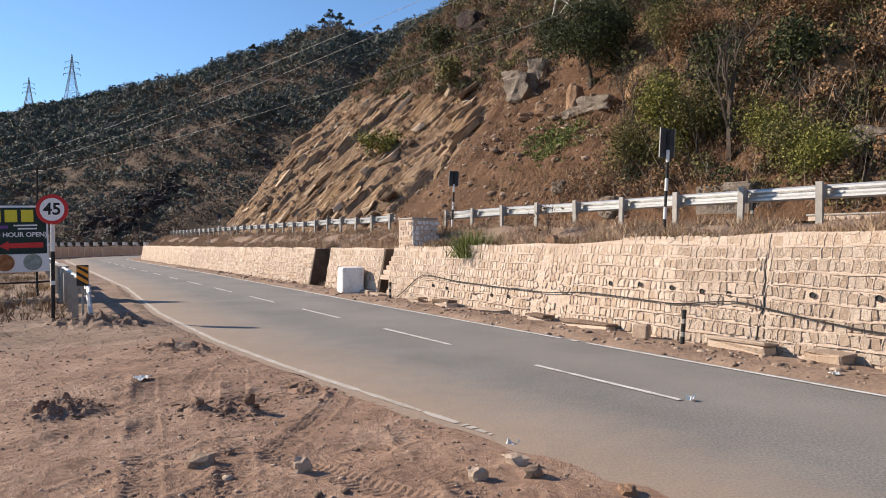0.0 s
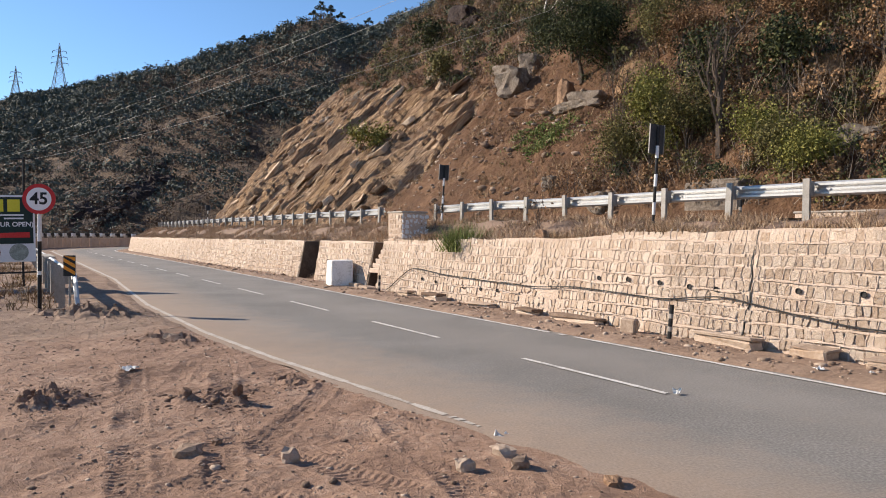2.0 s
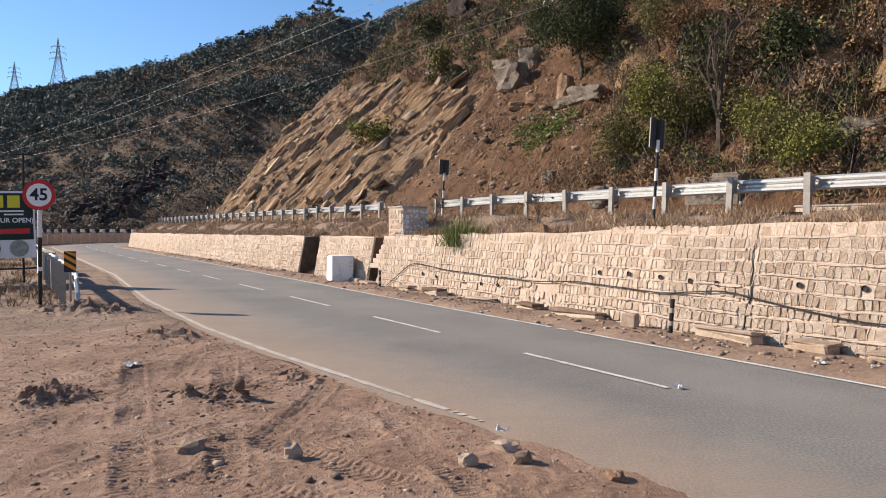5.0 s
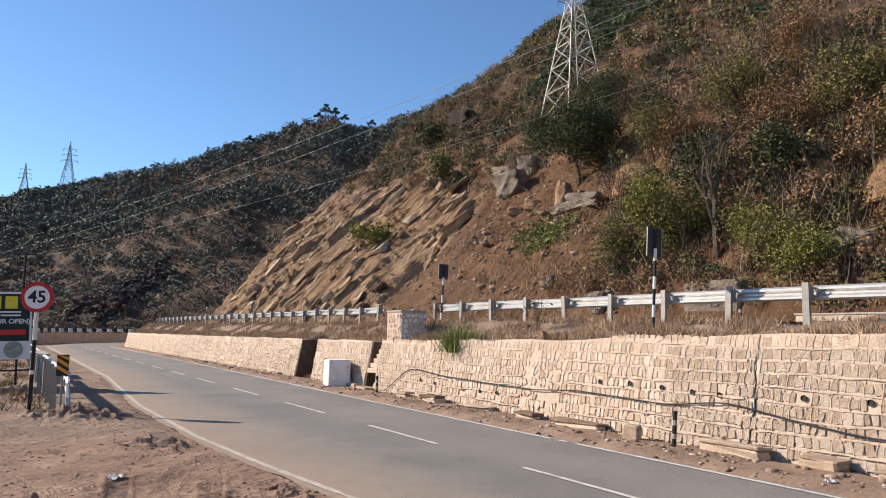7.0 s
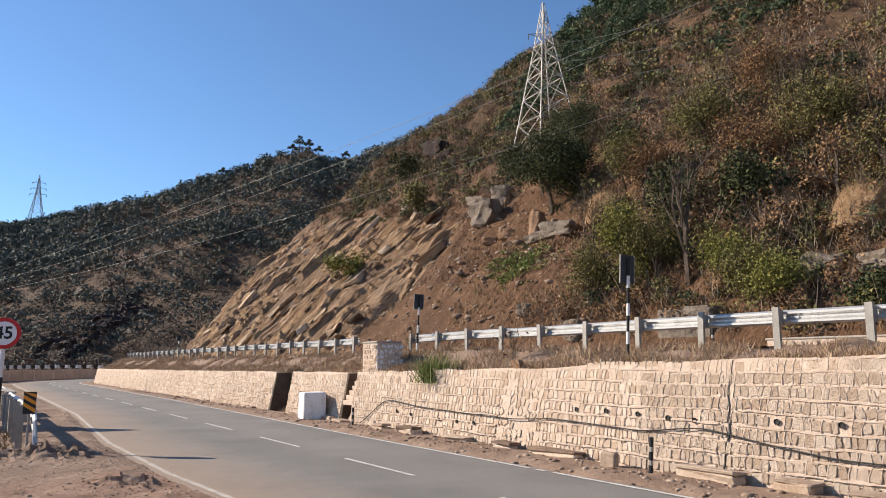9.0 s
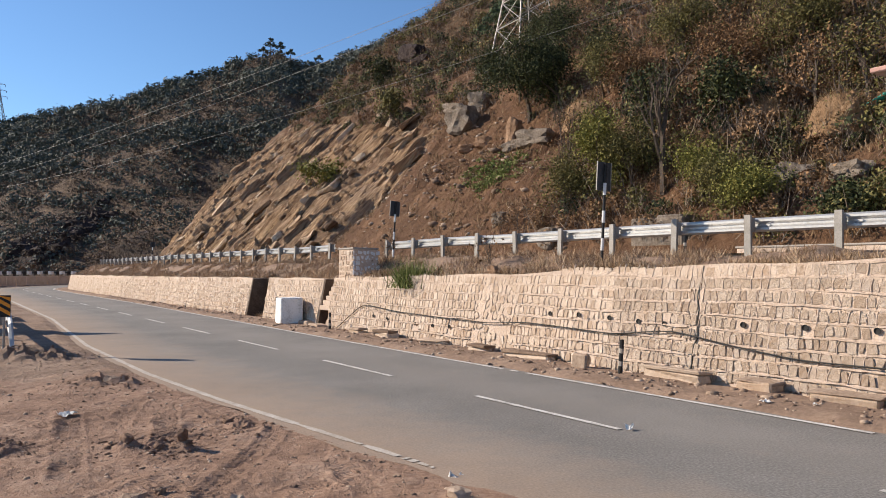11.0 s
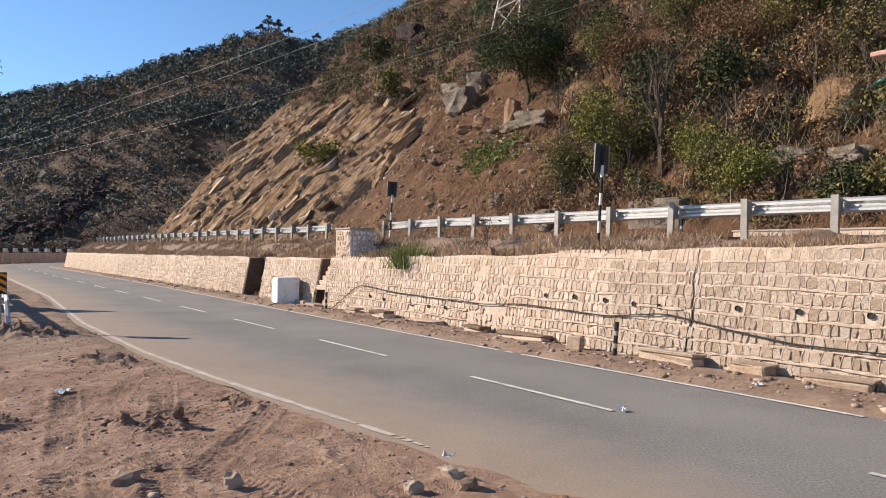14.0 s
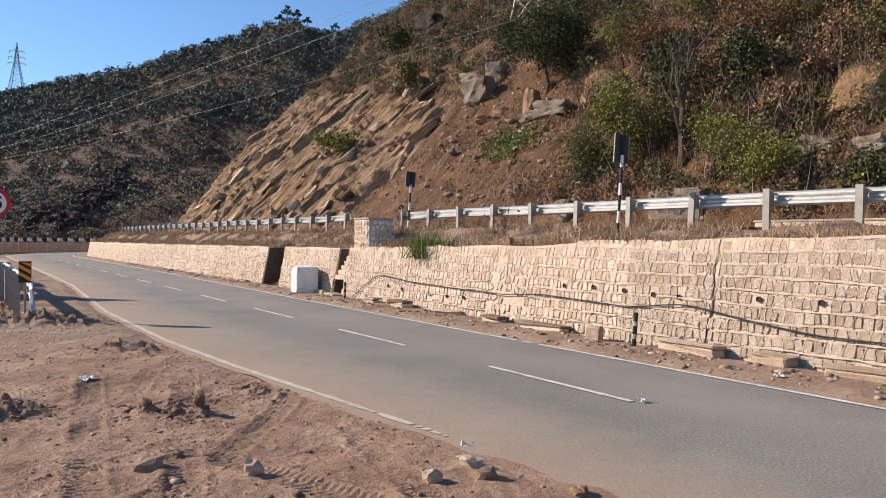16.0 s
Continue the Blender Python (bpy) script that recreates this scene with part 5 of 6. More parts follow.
M_SIGNWHITE = mat("white_sheeting", [(0.74, 0.70, 0.70), (0.80, 0.77, 0.76), (0.84, 0.81, 0.80)], 3, rough=0.5, bump=0.03)
M_BLACK = mat("black_lettering", [(0.012, 0.012, 0.012), (0.018, 0.018, 0.018), (0.03, 0.03, 0.03)], 3, rough=0.5, bump=0.0)
M_YELLOW = mat("yellow_print", [(0.62, 0.52, 0.03), (0.72, 0.62, 0.05), (0.78, 0.68, 0.09)], 3, rough=0.6, bump=0.0)
M_REDPRINT = mat("red_print", [(0.5, 0.03, 0.03), (0.62, 0.045, 0.04), (0.66, 0.07, 0.06)], 3, rough=0.6, bump=0.0)
M_BANNER = mat("dark_green_banner", [(0.012, 0.022, 0.018), (0.020, 0.036, 0.030), (0.03, 0.05, 0.04)], 1.2, rough=0.6, bump=0.1)
M_VIOLET = mat("violet_print", [(0.12, 0.05, 0.20), (0.17, 0.07, 0.27), (0.22, 0.10, 0.33)], 3, rough=0.6, bump=0.0)
M_FOOD = mat("food_print", [(0.10, 0.03, 0.015), (0.34, 0.13, 0.05), (0.55, 0.36, 0.18)], 9, rough=0.6, bump=0.0)
M_FOODPALE = mat("pale_food_print", [(0.12, 0.12, 0.10), (0.32, 0.33, 0.28), (0.55, 0.55, 0.48)], 9, rough=0.6, bump=0.0)

p = at(21.05, 0.66)
limit = thing("speed_limit_sign", pose(p.x, p.y, 0, 0, 0, 12), "round 45 speed limit sign on a black and white post", "road sign")
limit_post = part("post", tube([(0, 0.05, -0.3), (0, 0.05, 3.0)], 0.048, 10), M_DARK, limit)
part("band", tube([(0, 0.05, 1.75), (0, 0.05, 2.46)], 0.052, 10), M_WHITE, limit_post, "white painted band")
part("band", tube([(0, 0.05, 0.9), (0, 0.05, 1.0)], 0.052, 10), M_WHITE, limit_post, "white painted band")
part("rim", disc(0.385, 0.0, 0.012), M_REDRING, limit, "red rim").location = (0, 0, 2.82)
part("face", disc(0.29, -0.004, 0.0), M_SIGNWHITE, limit, "white sign face").location = (0, 0, 2.82)
words("45", 0.42, M_BLACK, limit, pose(0, -0.007, 2.82), "black numerals")
part("bracket", box(0, 0.03, 2.52, 0.2, 0.03, 0.04), M_POST, limit)

# hoarding of a roadside eating place
a, b = Vector((-14.0, 26.0, 0)), Vector((-17.25, 24.35, 0))
mid = (a + b) / 2
turn = math.degrees(math.atan2(a.y - b.y, a.x - b.x))
board = thing("billboard", pose(mid.x, mid.y, -0.36, 0, -1.5, turn) @ Matrix.Diagonal((1.18, 1.18, 1.18, 1)), "dark green roadside eatery billboard with yellow print and food pictures", "billboard")
W = (a - b).length / 1.18
part("panel", box(0, 0, 2.06, W, 0.06, 1.98, 0.01), M_SIGNWHITE, board, "white-edged panel")
banner = part("banner", box(0, -0.034, 2.3, W - 0.1, 0.008, 1.38), M_BANNER, board, "dark green printed field")
for i in range(6):
    part("print_bar", box(-W / 2 + 0.45 + i * 0.42, -0.042, 2.74, 0.32, 0.006, 0.36, 0.002), M_YELLOW, banner, "yellow heading bar")
part("print_bar", box(0.05, -0.042, 2.42, 0.9, 0.006, 0.09), M_VIOLET, banner, "violet line bar")
part("print_bar", box(0.95, -0.042, 2.46, 0.62, 0.006, 0.045), M_SIGNWHITE, banner, "small white line bar")
part("print_bar", box(1.0, -0.042, 2.36, 0.5, 0.006, 0.045), M_SIGNWHITE, banner, "small white line bar")
words("(24 HOUR OPEN)", 0.19, M_SIGNWHITE, banner, pose(0.78, -0.042, 2.18), "white lettering")
arrow = ([(x, y, z) for y in (-0.046, -0.04) for x, z in ((0.25, 1.86), (0.5, 2.0), (0.5, 1.93), (1.4, 1.95), (1.4, 1.79), (0.5, 1.79), (0.5, 1.72))],
         [(0, 1, 2, 3, 4, 5, 6), (13, 12, 11, 10, 9, 8, 7)] + [(i, 7 + i, 7 + (i + 1) % 7, (i + 1) % 7) for i in range(7)])
part("arrow", arrow, M_REDPRINT, banner, "red arrow")
part("print_bar", box(0.05, -0.042, 1.84, 0.28, 0.006, 0.08), M_YELLOW, banner, "yellow word bar")
for i, m in enumerate((M_FOOD, M_FOOD, M_FOOD, M_FOODPALE)):
    part("food_picture", disc(0.25, -0.05, -0.034, 24), m, board, "round picture of a dish").location = (-1.05 + i * 0.72, 0, 1.36)
for x in (-1.2, 0.0, 1.2):
    part("leg", box(x, 0.08, 0.75, 0.06, 0.06, 2.2), M_DARK, board)
part("cross_bar", box(0, 0.08, 0.75, W, 0.04, 0.05), M_DARK, board)

p = at(19.7, 1.27)
marker = thing("hazard_marker", pose(p.x, p.y, 0, 0, 0, 12), "black and orange striped hazard board at the barrier end", "road sign")
striped = part("board", box(0, -0.03, 1.18, 0.27, 0.02, 0.5, 0.004), M_DARK, marker)
for i in range(3):
    z0 = 0.98 + i * 0.17
    v = [(-0.13, -0.043, z0 + 0.13), (-0.13, -0.043, z0 + 0.22), (0.13, -0.043, z0 + 0.06), (0.13, -0.043, z0 - 0.03)]
    v = [(x, y, min(1.425, max(0.935, z))) for x, y, z in v]
    part("stripe", (v + [(x, -0.0405, z) for x, _, z in v], [(0, 1, 2, 3), (7, 6, 5, 4), (0, 4, 5, 1), (1, 5, 6, 2), (2, 6, 7, 3), (3, 7, 4, 0)]), M_ORANGE, striped, "orange stripe")
part("post", tube([(0, 0, -0.2), (0, 0, 1.4)], 0.028, 8), M_POST, marker)


def chevron_board(s, n, z, h, w, bh, label):
    """A narrow board on a banded post, seen from behind."""
    q = at(s, n)
    root = thing("chevron_board", pose(q.x, q.y, z, 1.0, 2.5, 25), label, "road sign", "boards along the upper road")
    shaft = part("post", tube([(0, 0, -0.3), (0, 0, h)], 0.036, 10), M_DARK, root)
    for k in range(3):
        z0 = h * (0.05 + 0.30 * k)
        part("band", tube([(0, 0, z0), (0, 0, z0 + h * 0.13)], 0.041, 10), M_WHITE, shaft, "white painted band")
    plate = part("board", box(0, 0.06, h - bh / 2 + 0.02, w, 0.02, bh, 0.006), M_PLATE, root, "dark back of the board")
    for x in (-w / 2 + 0.01, w / 2 - 0.01):
        part("edge", box(x, 0.045, h - bh / 2 + 0.02, 0.016, 0.03, bh), M_POST, plate)
    return root


chevron_board(12.35, 13.2, 2.42, 2.25, 0.46, 0.7, "tall narrow sign board seen from behind on a banded post")
chevron_board(24.0, 14.25, 2.44, 2.25, 0.42, 0.58, "narrow sign board with thick frame on a banded post")
banded_post(13.2, 17.5, 1.0, 2.47, 0, "kerb_marker")
chevron_board(70.0, 16.0, 2.45, 2.2, 0.45, 0.5, "far sign board on a post beside the upper road")


# ---- pylons and wires ----
def pylon(place, h, w, label, turn=0.0, arms=3, bars=0.05, neck=0.055):
    root = thing("pylon", pose(place[0], place[1], place[2], 0, 0, turn), label, "pylon", "power line")
    waist = h * 0.72

    def corner(i, z):
        half = (w / 2) * (1 - z / waist) + neck * h / 2 * (z / waist) if z < waist else max(0.004 * h, neck * h / 2 * (h - z) / (h - waist))
        return Vector((half * (1, -1, -1, 1)[i], half * (1, 1, -1, -1)[i], z))
    for i in range(4):
        part("leg", tube([corner(i, 0), corner(i, waist), corner(i, h)], [bars * 1.4, bars, bars * 0.7], 4), M_PYLON, root)
    levels = [0, 0.2, 0.36, 0.49, 0.60, 0.70, 0.79, 0.87, 0.94]
    for j in range(len(levels) - 1):
        for i in range(4):
            p0, p1, q0, q1 = corner(i, levels[j] * h), corner((i + 1) % 4, levels[j] * h), corner(i, levels[j + 1] * h), corner((i + 1) % 4, levels[j + 1] * h)
            part("brace", join(tube([p0, q1], bars * 0.6, 4), tube([p1, q0], bars * 0.6, 4), tube([q0, q1], bars * 0.6, 4)), M_PYLON, root)
    for k in range(arms):
        z = h * (0.66 + 0.1 * k)
        x = h * (0.13 - 0.012 * k)
        arm = part("cross_arm", join(tube([(-x, 0, z), (0, 0, z + 0.035 * h), (x, 0, z)], bars * 0.6, 4), tube([(-x, 0, z), (x, 0, z)], bars * 0.7, 4)), M_PYLON, root)
        for e in (-1, 1):
            part("insulator", tube([(e * x, 0, z), (e * x, 0, z - 0.035 * h)], bars * 0.8, 5), M_DARK, arm)
    return root


M_PYLON = mat("pylon_steel", [(0.26, 0.245, 0.22), (0.34, 0.32, 0.29), (0.42, 0.40, 0.37)], 1.0, rough=0.55, metal=0.2, bump=0.0)
near_z = ground_z(46.2, 40.3)
pylon((*at(46.2, 40.3).xy, near_z - 0.3), 14.0, 4.3, "tall steel lattice pylon standing among trees on the hillside", 25, 2, 0.05, 0.085)
pylon((-0.508 * 436, 436, 79), 35, 9.5, "distant steel lattice pylon on the skyline", 15, 3, 0.17)
pylon((-0.567 * 440, 440, 74), 27, 8, "distant steel lattice pylon on the skyline", 20, 3, 0.16)
pylon((-0.325 * 440, 440, 102), 6.5, 2.5, "small far pylon top on the skyline", 20, 2, 0.1)


def wire(points, r, sag, label):
    cu = bpy.data.curves.new("power_line", "CURVE")
    cu.dimensions, cu.bevel_depth, cu.bevel_resolution = "3D", r, 1
    a, b = Vector(points[0]), Vector(points[1])
    sp = cu.splines.new("POLY")
    sp.points.add(40)
    for i, q in enumerate(sp.points):
        f = i / 40
        q.co = (*(a.lerp(b, f) - Vector((0, 0, sag * 4 * f * (1 - f)))), 1)
    cu.materials.append(M_WIRE)
    return tagged(new("power_line", cu), label, "power line", "power line")


M_WIRE = mat("aluminium_wire", [(0.20, 0.19, 0.18), (0.25, 0.24, 0.23), (0.30, 0.29, 0.28)], 1.0, rough=0.5, metal=0.2, bump=0.0)


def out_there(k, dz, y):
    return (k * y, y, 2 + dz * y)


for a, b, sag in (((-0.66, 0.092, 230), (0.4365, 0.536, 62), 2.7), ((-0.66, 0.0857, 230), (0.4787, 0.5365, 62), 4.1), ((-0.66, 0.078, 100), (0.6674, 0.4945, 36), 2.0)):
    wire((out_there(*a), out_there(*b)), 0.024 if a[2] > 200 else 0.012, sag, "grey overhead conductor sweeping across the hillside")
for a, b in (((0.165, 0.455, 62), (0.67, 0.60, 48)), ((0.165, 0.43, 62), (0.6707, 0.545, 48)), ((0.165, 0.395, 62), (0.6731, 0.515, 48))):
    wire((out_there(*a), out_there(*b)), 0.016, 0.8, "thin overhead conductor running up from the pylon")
pole = thing("utility_pole", pose(-33.4, 60, 0), "slim dark utility pole with a crossarm beyond the barrier", "utility pole")
part("pole", tube([(0, 0, -1), (0, 0, 8.1)], [0.13, 0.09], 8), M_DARK, pole)
part("crossarm", box(0, 0, 7.95, 1.6, 0.1, 0.1), M_DARK, pole)

# ---- huts, hay and walls on the hillside ----
M_STRAWHEAP = mat("straw_thatch", [(0.20, 0.115, 0.06), (0.34, 0.21, 0.115), (0.48, 0.32, 0.19)], 1.5, bump=0.9, fine=12, dist=0.05, stretch=((0, 0, 0), (0.3, 0.3, 1)))


def haystack(s, n, w, d, h, turn, label, seed):
    r = random.Random(seed)
    root = thing("haystack", road_frame(s, n, ground_z(s, n) - 0.25, turn), label, "haystack")
    v, f, k, m = [], [], 20, 9
    for j in range(m):
        a = j / (m - 1)
        q = math.cos(a * math.pi / 2) ** 0.6
        for i in range(k):
            w2 = 2 * math.pi * i / k
            e = 1 + r.uniform(-0.07, 0.07)
            v.append((d / 2 * q * math.cos(w2) * e, w / 2 * q * math.sin(w2) * e, h * math.sin(a * math.pi / 2) ** 1.1 + r.uniform(-0.03, 0.03)))
    for j in range(m - 1):
        f += [(j * k + i, j * k + (i + 1) % k, j * k + k + (i + 1) % k, j * k + k + i) for i in range(k)]
    part("straw_body", (v, f), M_STRAWHEAP, root)
    roots = np.array([p for p in v if p[2] > 0.1])
    roots = np.repeat(roots, 14, 0) + nrg.normal(0, 0.06, (len(roots) * 14, 3))
    bv, bf = blades(roots, 0.26, 0.7, 0.008)
    ob = fast_mesh("loose_straw", bv, bf, M_GRASS_DRY)
    ob.parent = root
    return root


haystack(29.6, 30.2, 2.9, 1.6, 1.8, 0, "tan dry-grass haystack on the slope behind a bush", 1)
haystack(13.9, 27.6, 2.3, 1.8, 1.6, 0, "brown thatched haystack propped with a pole on the slope", 2)
haystack(17.2, 28.0, 1.6, 0.9, 0.7, 0, "low heap of pale straw on the slope", 3)
culvert = thing("concrete_culvert", road_frame(19.0, 23.9, 2.47), "weathered dark concrete culvert head beside the upper road", "culvert")
part("body", box(0.1, 0, 0.75, 1.2, 2.6, 1.9, 0.06, 0.05), M_BOULDER, culvert)
part("cap", box(0.0, -0.6, 1.6, 1.0, 1.2, 0.4, 0.05, 0.05), M_BOULDER, culvert)
part("opening", tube([(-0.53, 0.3, 1.15), (-0.48, 0.3, 1.15)], 0.12, 12), M_DARK, culvert, "dark pipe opening")
kerb = thing("stone_kerb", road_frame(9.5, 22.9, 2.45), "low stone kerb wall along the upper road", "kerb wall")
part("body", box(0, 0, 0.16, 0.35, 11, 0.5, 0.03), M_MORTAR, kerb)
part("coping", box(0, 0, 0.43, 0.42, 11.1, 0.07, 0.02), M_CONCRETE, kerb)
M_PLASTER = mat("white_plaster", [(0.66, 0.64, 0.62), (0.76, 0.75, 0.74), (0.82, 0.81, 0.80)], 1.0, bump=0.2)
M_ROOFPINK = mat("pink_roof_band", [(0.42, 0.24, 0.20), (0.52, 0.31, 0.26), (0.60, 0.38, 0.33)], 1.0, bump=0.2)
M_TEAL = mat("teal_sheet", [(0.03, 0.34, 0.28), (0.05, 0.46, 0.38), (0.09, 0.55, 0.46)], 1.0, rough=0.5, bump=0.1)
hz = ground_z(12.6, 27.4)
house = thing("village_house", road_frame(11.6, 28.7, hz - 0.15, 0), "white plastered house with a pink roof band and teal awning", "house")
part("wall", box(0, -1.4, 1.0, 2.4, 4.0, 2.4, 0.02), M_PLASTER, house)
roof = part("roof", box(0, -1.4, 2.28, 3.0, 4.8, 0.18, 0.03), M_ROOFPINK, house)
part("parapet", box(0.2, -1.6, 2.58, 2.4, 3.8, 0.4, 0.03), M_ROOFPINK, house)
win = part("window", box(-1.21, -1.2, 1.3, 0.05, 0.8, 0.9), M_DARK, house)
part("frame", box(-1.24, -1.2, 1.3, 0.04, 0.06, 0.9), M_PLASTER, win)
part("awning", moved(box(0, 0, 0, 1.3, 0.9, 0.05), pose(-0.5, 1.05, 1.3, -25, 0, 0)), M_TEAL, house, "teal sheet awning")

# ---- loose things on the dirt shoulder ----
for i, (s, n, size, h, m, label) in enumerate((
        (6.06, 2.09, 0.15, 0.17, M_CHIP, "pointed tan stone lying on the dirt"), (6.59, 1.35, 0.27, 0.12, M_CHIP, "broken pale rock crumbling on the dirt"),
        (5.2, 3.75, 0.20, 0.10, M_CHIP, "flat pale stone near the road edge"), (4.86, 3.67, 0.16, 0.12, M_CHIP, "rounded pale stone near the road edge"),
        (5.05, 3.25, 0.15, 0.13, M_CHIP, "tan stone half sunk in the dirt"), (8.54, 2.3, 0.14, 0.15, M_CLOD, "upright clod of dried mud"),
        (8.78, 1.77, 0.16, 0.12, M_CLOD, "clod of dried mud in a tyre rut"), (13.9, 2.52, 0.22, 0.16, M_CHIP, "stone on a mud ridge"),
        (6.88, 1.67, 0.09, 0.07, M_CHIP, "small pale stone on the dirt"), (4.22, 4.12, 0.17, 0.1, M_TANROCK, "brown stone at the road edge"))):
    ob = mesh_object("loose_stone", *rock_geo(random.Random(200 + i), size, size * 0.8, h, 0.35, 2), m)
    ob.matrix_basis = road_frame(s, n, ground_z(s, n) + h * 0.25, i * 47)
    tagged(ob, label, "stone", "stones on the dirt")


def crumple(s, n, size, label, seed, z=None, flat=0.3):
    r = random.Random(seed)
    k, v, f = 6, [], []
    for i in range(k):
        for j in range(k):
            v.append(((i / (k - 1) - 0.5) * size + r.gauss(0, size * 0.05), (j / (k - 1) - 0.5) * size * 0.7 + r.gauss(0, size * 0.05), abs(r.gauss(0, size * flat * 0.5)) + 0.006))
    f = [(i * k + j, i * k + j + 1, i * k + k + j + 1, i * k + k + j) for i in range(k - 1) for j in range(k - 1)]
    ob = mesh_object("litter", v, f, M_LITTER)
    ob.matrix_basis = road_frame(s, n, (ground_z(s, n) if z is None else z) + 0.004, r.uniform(0, 90))
    return tagged(ob, label, "litter", "litter")


crumple(10.99, 1.45, 0.24, "crumpled white paper on the dirt", 1)
crumple(5.89, 4.22, 0.16, "scrap of white paper by the road edge", 2)
crumple(6.35, 7.25, 0.12, "crushed white cup on the asphalt", 3, 0.004, 0.5)
crumple(6.3, 10.2, 0.16, "strip of white plastic on the gravel verge", 4)
crumple(5.7, 10.5, 0.1, "white scrap on the gravel verge", 5)


# ---- stones of the retaining wall, the nearest as pieces ----
def stone_geo(r):
    """A rounded, uneven facing stone: its face towards -x, one wide and one high."""
    v, f, k = [], [], 12
    for x, q in ((0.02, 1.0), (-0.030, 0.98), (-0.045, 0.86)):
        for i in range(k):
            a = 2 * math.pi * (i + 0.5) / k
            c, e = math.cos(a), math.sin(a)
            m = q / max(abs(c), abs(e)) ** 0.85 * 0.5
            v.append((x + r.uniform(-0.008, 0.008), c * m * (1 + r.uniform(-0.11, 0.11)), e * m * (1 + r.uniform(-0.11, 0.11))))
    for j in range(2):
        f += [(j * k + i, j * k + (i + 1) % k, j * k + k + (i + 1) % k, j * k + k + i) for i in range(k)]
    f.append(tuple(range(2 * k, 3 * k)))
    return v, f


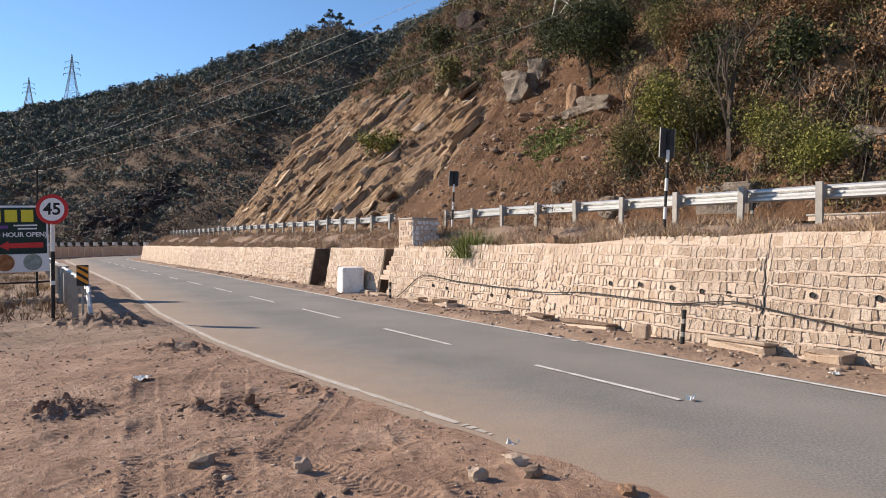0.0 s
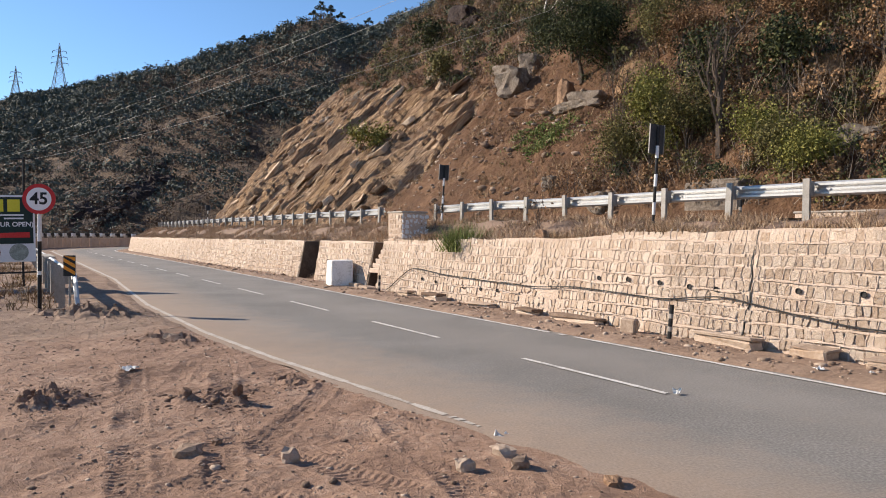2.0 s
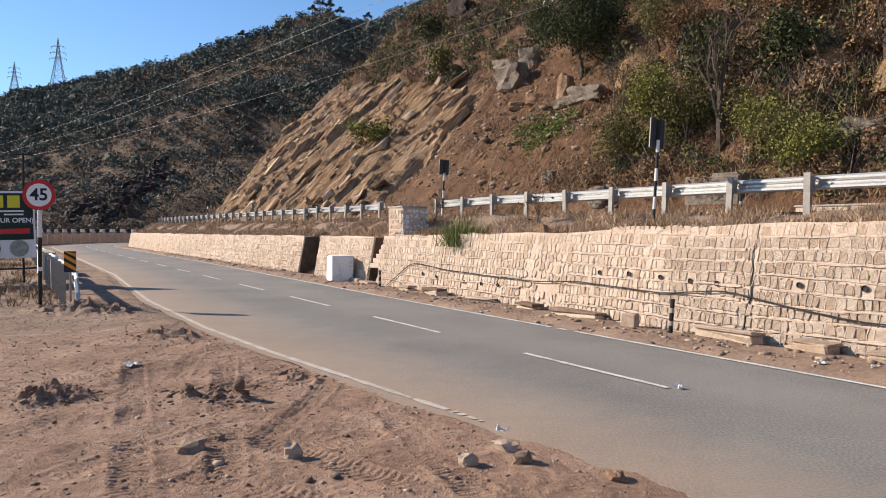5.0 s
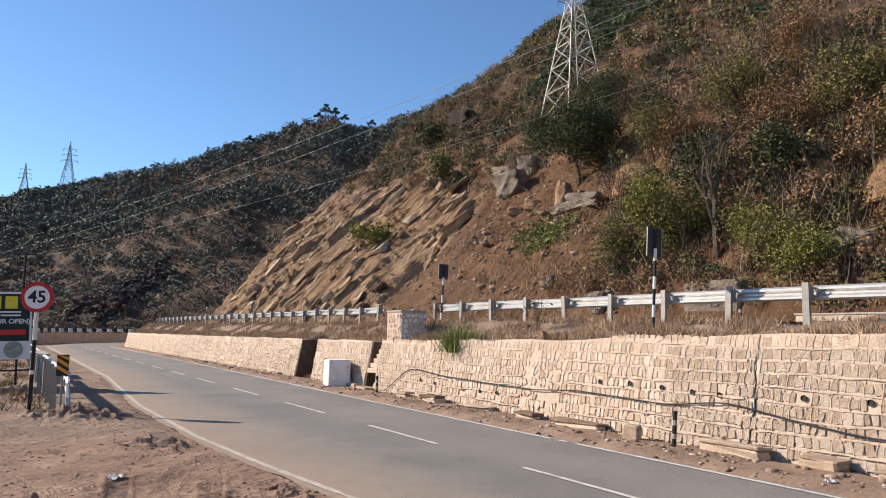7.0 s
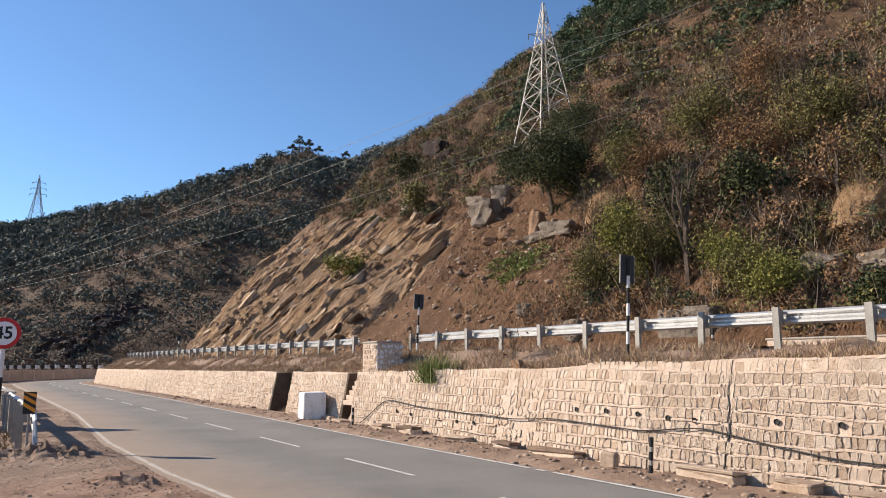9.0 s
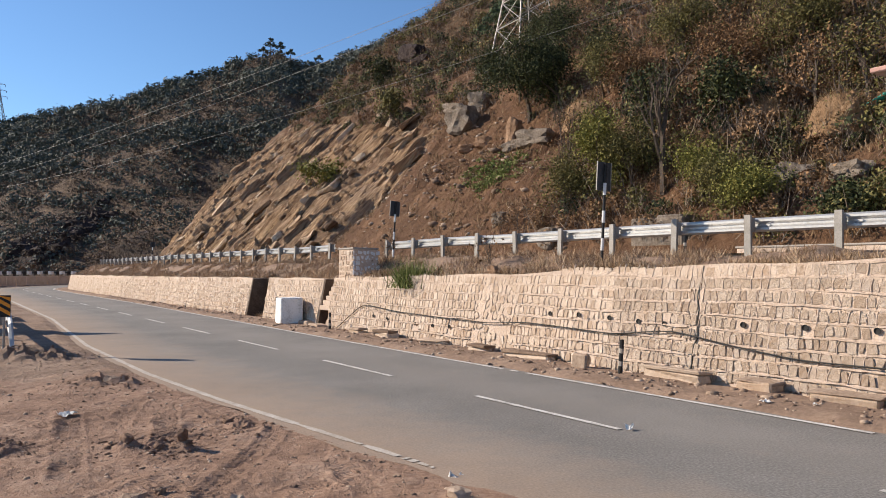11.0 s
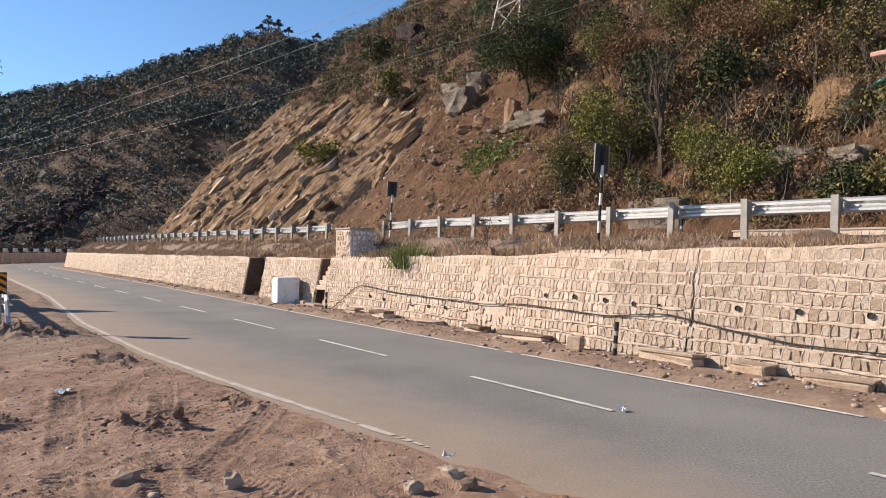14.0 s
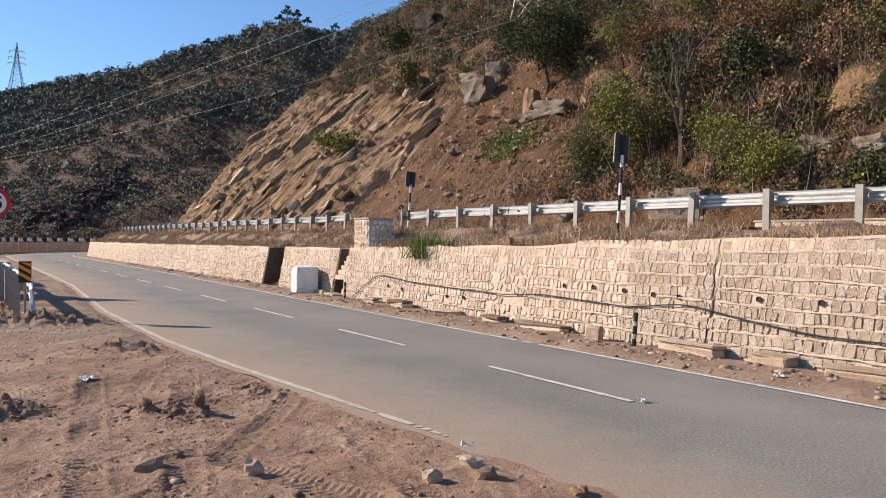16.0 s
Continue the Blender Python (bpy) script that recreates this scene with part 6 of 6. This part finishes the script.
stone_rng = random.Random(17)
STONES = [stone_geo(stone_rng) for _ in range(10)]
STONE_MESHES = []
for sg in STONES:
    me = bpy.data.meshes.new("stone")
    me.from_pydata(*sg[:1], [], [q[::-1] for q in sg[1]])
    me.materials.append(M_STONE)
    STONE_MESHES.append(me)
COURSE = 0.236
for wi, (a, b) in enumerate(SECTIONS):
    rest_v, rest_f, count = [], [], 0
    bead_v, bead_f = [], []
    b = min(b, 112)
    for c in range(10):
        z0 = 0.04 + c * COURSE
        s = max(a, 3.0) + 0.03
        while s < b - 0.1:
            wdt = stone_rng.choice((0.085, 0.10, 0.12, 0.14, 0.17)) * stone_rng.uniform(0.85, 1.15) * (1.0 if s < 40 else 1.6)
            if wi == 0 and s < 8.47 and s + wdt > 8.435:
                wdt = 8.435 - s
                if wdt < 0.05:
                    s = 8.47
                    continue
            if s + wdt > b:
                break
            mid = s + wdt / 2
            s += wdt + stone_rng.uniform(0.012, 0.04)
            h = float(wall_top(mid)) - z0
            if h < 0.09:
                continue
            tall = min(COURSE - 0.03, h - 0.02) * stone_rng.uniform(0.7, 1.0)
            if any(abs(mid - hs) < wdt / 2 + 0.05 and abs(z0 + COURSE / 2 - hz) < 0.19 for hs, hz in WEEP):
                continue
            rubble = 13.6 < mid < 15.2
            if rubble and stone_rng.random() < 0.25:
                continue
            tilt = stone_rng.uniform(-35, 35) if rubble else stone_rng.gauss(-4, 9)
            z = z0 + COURSE / 2 + 0.024 * math.sin(mid * 1.1 + c) + 0.008 * math.sin(mid * 5.3 + 2 * c) + (stone_rng.uniform(-0.05, 0.05) if rubble else 0)
            m = road_frame(mid, WALL_N + BATTER * z + 0.004, z) @ pose(0, 0, 0, tilt, math.degrees(math.atan(BATTER)), 0) @ Matrix.Diagonal((stone_rng.uniform(0.08, 0.20), wdt, tall, 1))
            if mid < 60 and stone_rng.random() < 0.72:
                # pointing standing proud beside and over the stone
                out, wide, q = 0.003 + 0.015 * stone_rng.random() ** 1.5, stone_rng.uniform(0.008, 0.02), len(bead_v)
                hop = stone_rng.uniform(-0.012, 0.012)
                for zz, ss in ((z - COURSE * 0.46, mid + wdt / 2 + 0.014 + hop), (z + stone_rng.uniform(-0.03, 0.05), mid + wdt / 2 + 0.012 - hop), (z + COURSE * 0.46, mid + wdt / 2 - stone_rng.uniform(-0.01, 0.03))):
                    nn = WALL_N + BATTER * zz
                    bead_v += [tuple(at(ss - wide, nn + 0.01, zz)), tuple(at(ss - wide * 0.35, nn - out, zz)), tuple(at(ss + wide * 0.45, nn - out * 0.85, zz)), tuple(at(ss + wide, nn + 0.01, zz))]
                bead_f += [(q + 4 * u + w, q + 4 * u + w + 1, q + 4 * u + w + 5, q + 4 * u + w + 4) for u in range(2) for w in range(3)]
            k = stone_rng.randrange(10)
            if wi == 0 and 5.0 < mid < 10.6 and count < 300 and c < 10:
                ob = new("stone", STONE_MESHES[k])
                ob.parent = walls[0]
                ob.matrix_basis = m
                count += 1
            else:
                i = len(rest_v)
                rest_v += [tuple(m @ Vector(p)) for p in STONES[k][0]]
                rest_f += [tuple(q + i for q in f[::-1]) for f in STONES[k][1]]
    ob = part("facing_stones", (rest_v, rest_f), M_STONE, walls[wi])
    ob["kind"] = "stuff"
    if bead_f:
        part("pointing", (bead_v, bead_f), M_MORTAR, walls[wi], "raised pale mortar joints")["kind"] = "stuff"
    # raised mortar beds between the courses
    for c in range(1, 10):
        v, f, last = [], [], None
        for s in np.arange(max(a, 3.0), b, 0.12 if a < 20 else 0.4):
            z = 0.04 + c * COURSE + 0.024 * math.sin(s * 1.1 + c) + 0.008 * math.sin(s * 5.3 + 2 * c) + stone_rng.uniform(-0.006, 0.006)
            if z > float(wall_top(s)) - 0.04 or 13.6 < s < 15.2 or abs(s - 8.45) < 0.08:
                last = None
                continue
            n, d, t = WALL_N + BATTER * z, max(0.0, 0.009 + 0.011 * math.sin(s * 1.9 + c * 2.4) + stone_rng.uniform(-0.007, 0.007)), 0.022 + stone_rng.uniform(-0.012, 0.016)
            row = [tuple(at(s, n + 0.03, z - t)), tuple(at(s, n - d, z - t * 0.6)), tuple(at(s, n - d * 0.9, z + t * 0.5)), tuple(at(s, n + 0.03, z + t * 1.3))]
            i = len(v)
            v += row
            if last is not None:
                f += [(last + k, i + k, i + k + 1, last + k + 1) for k in range(3)]
            last = i
        if f:
            part("mortar_bed", (v, f), M_MORTAR, walls[wi])
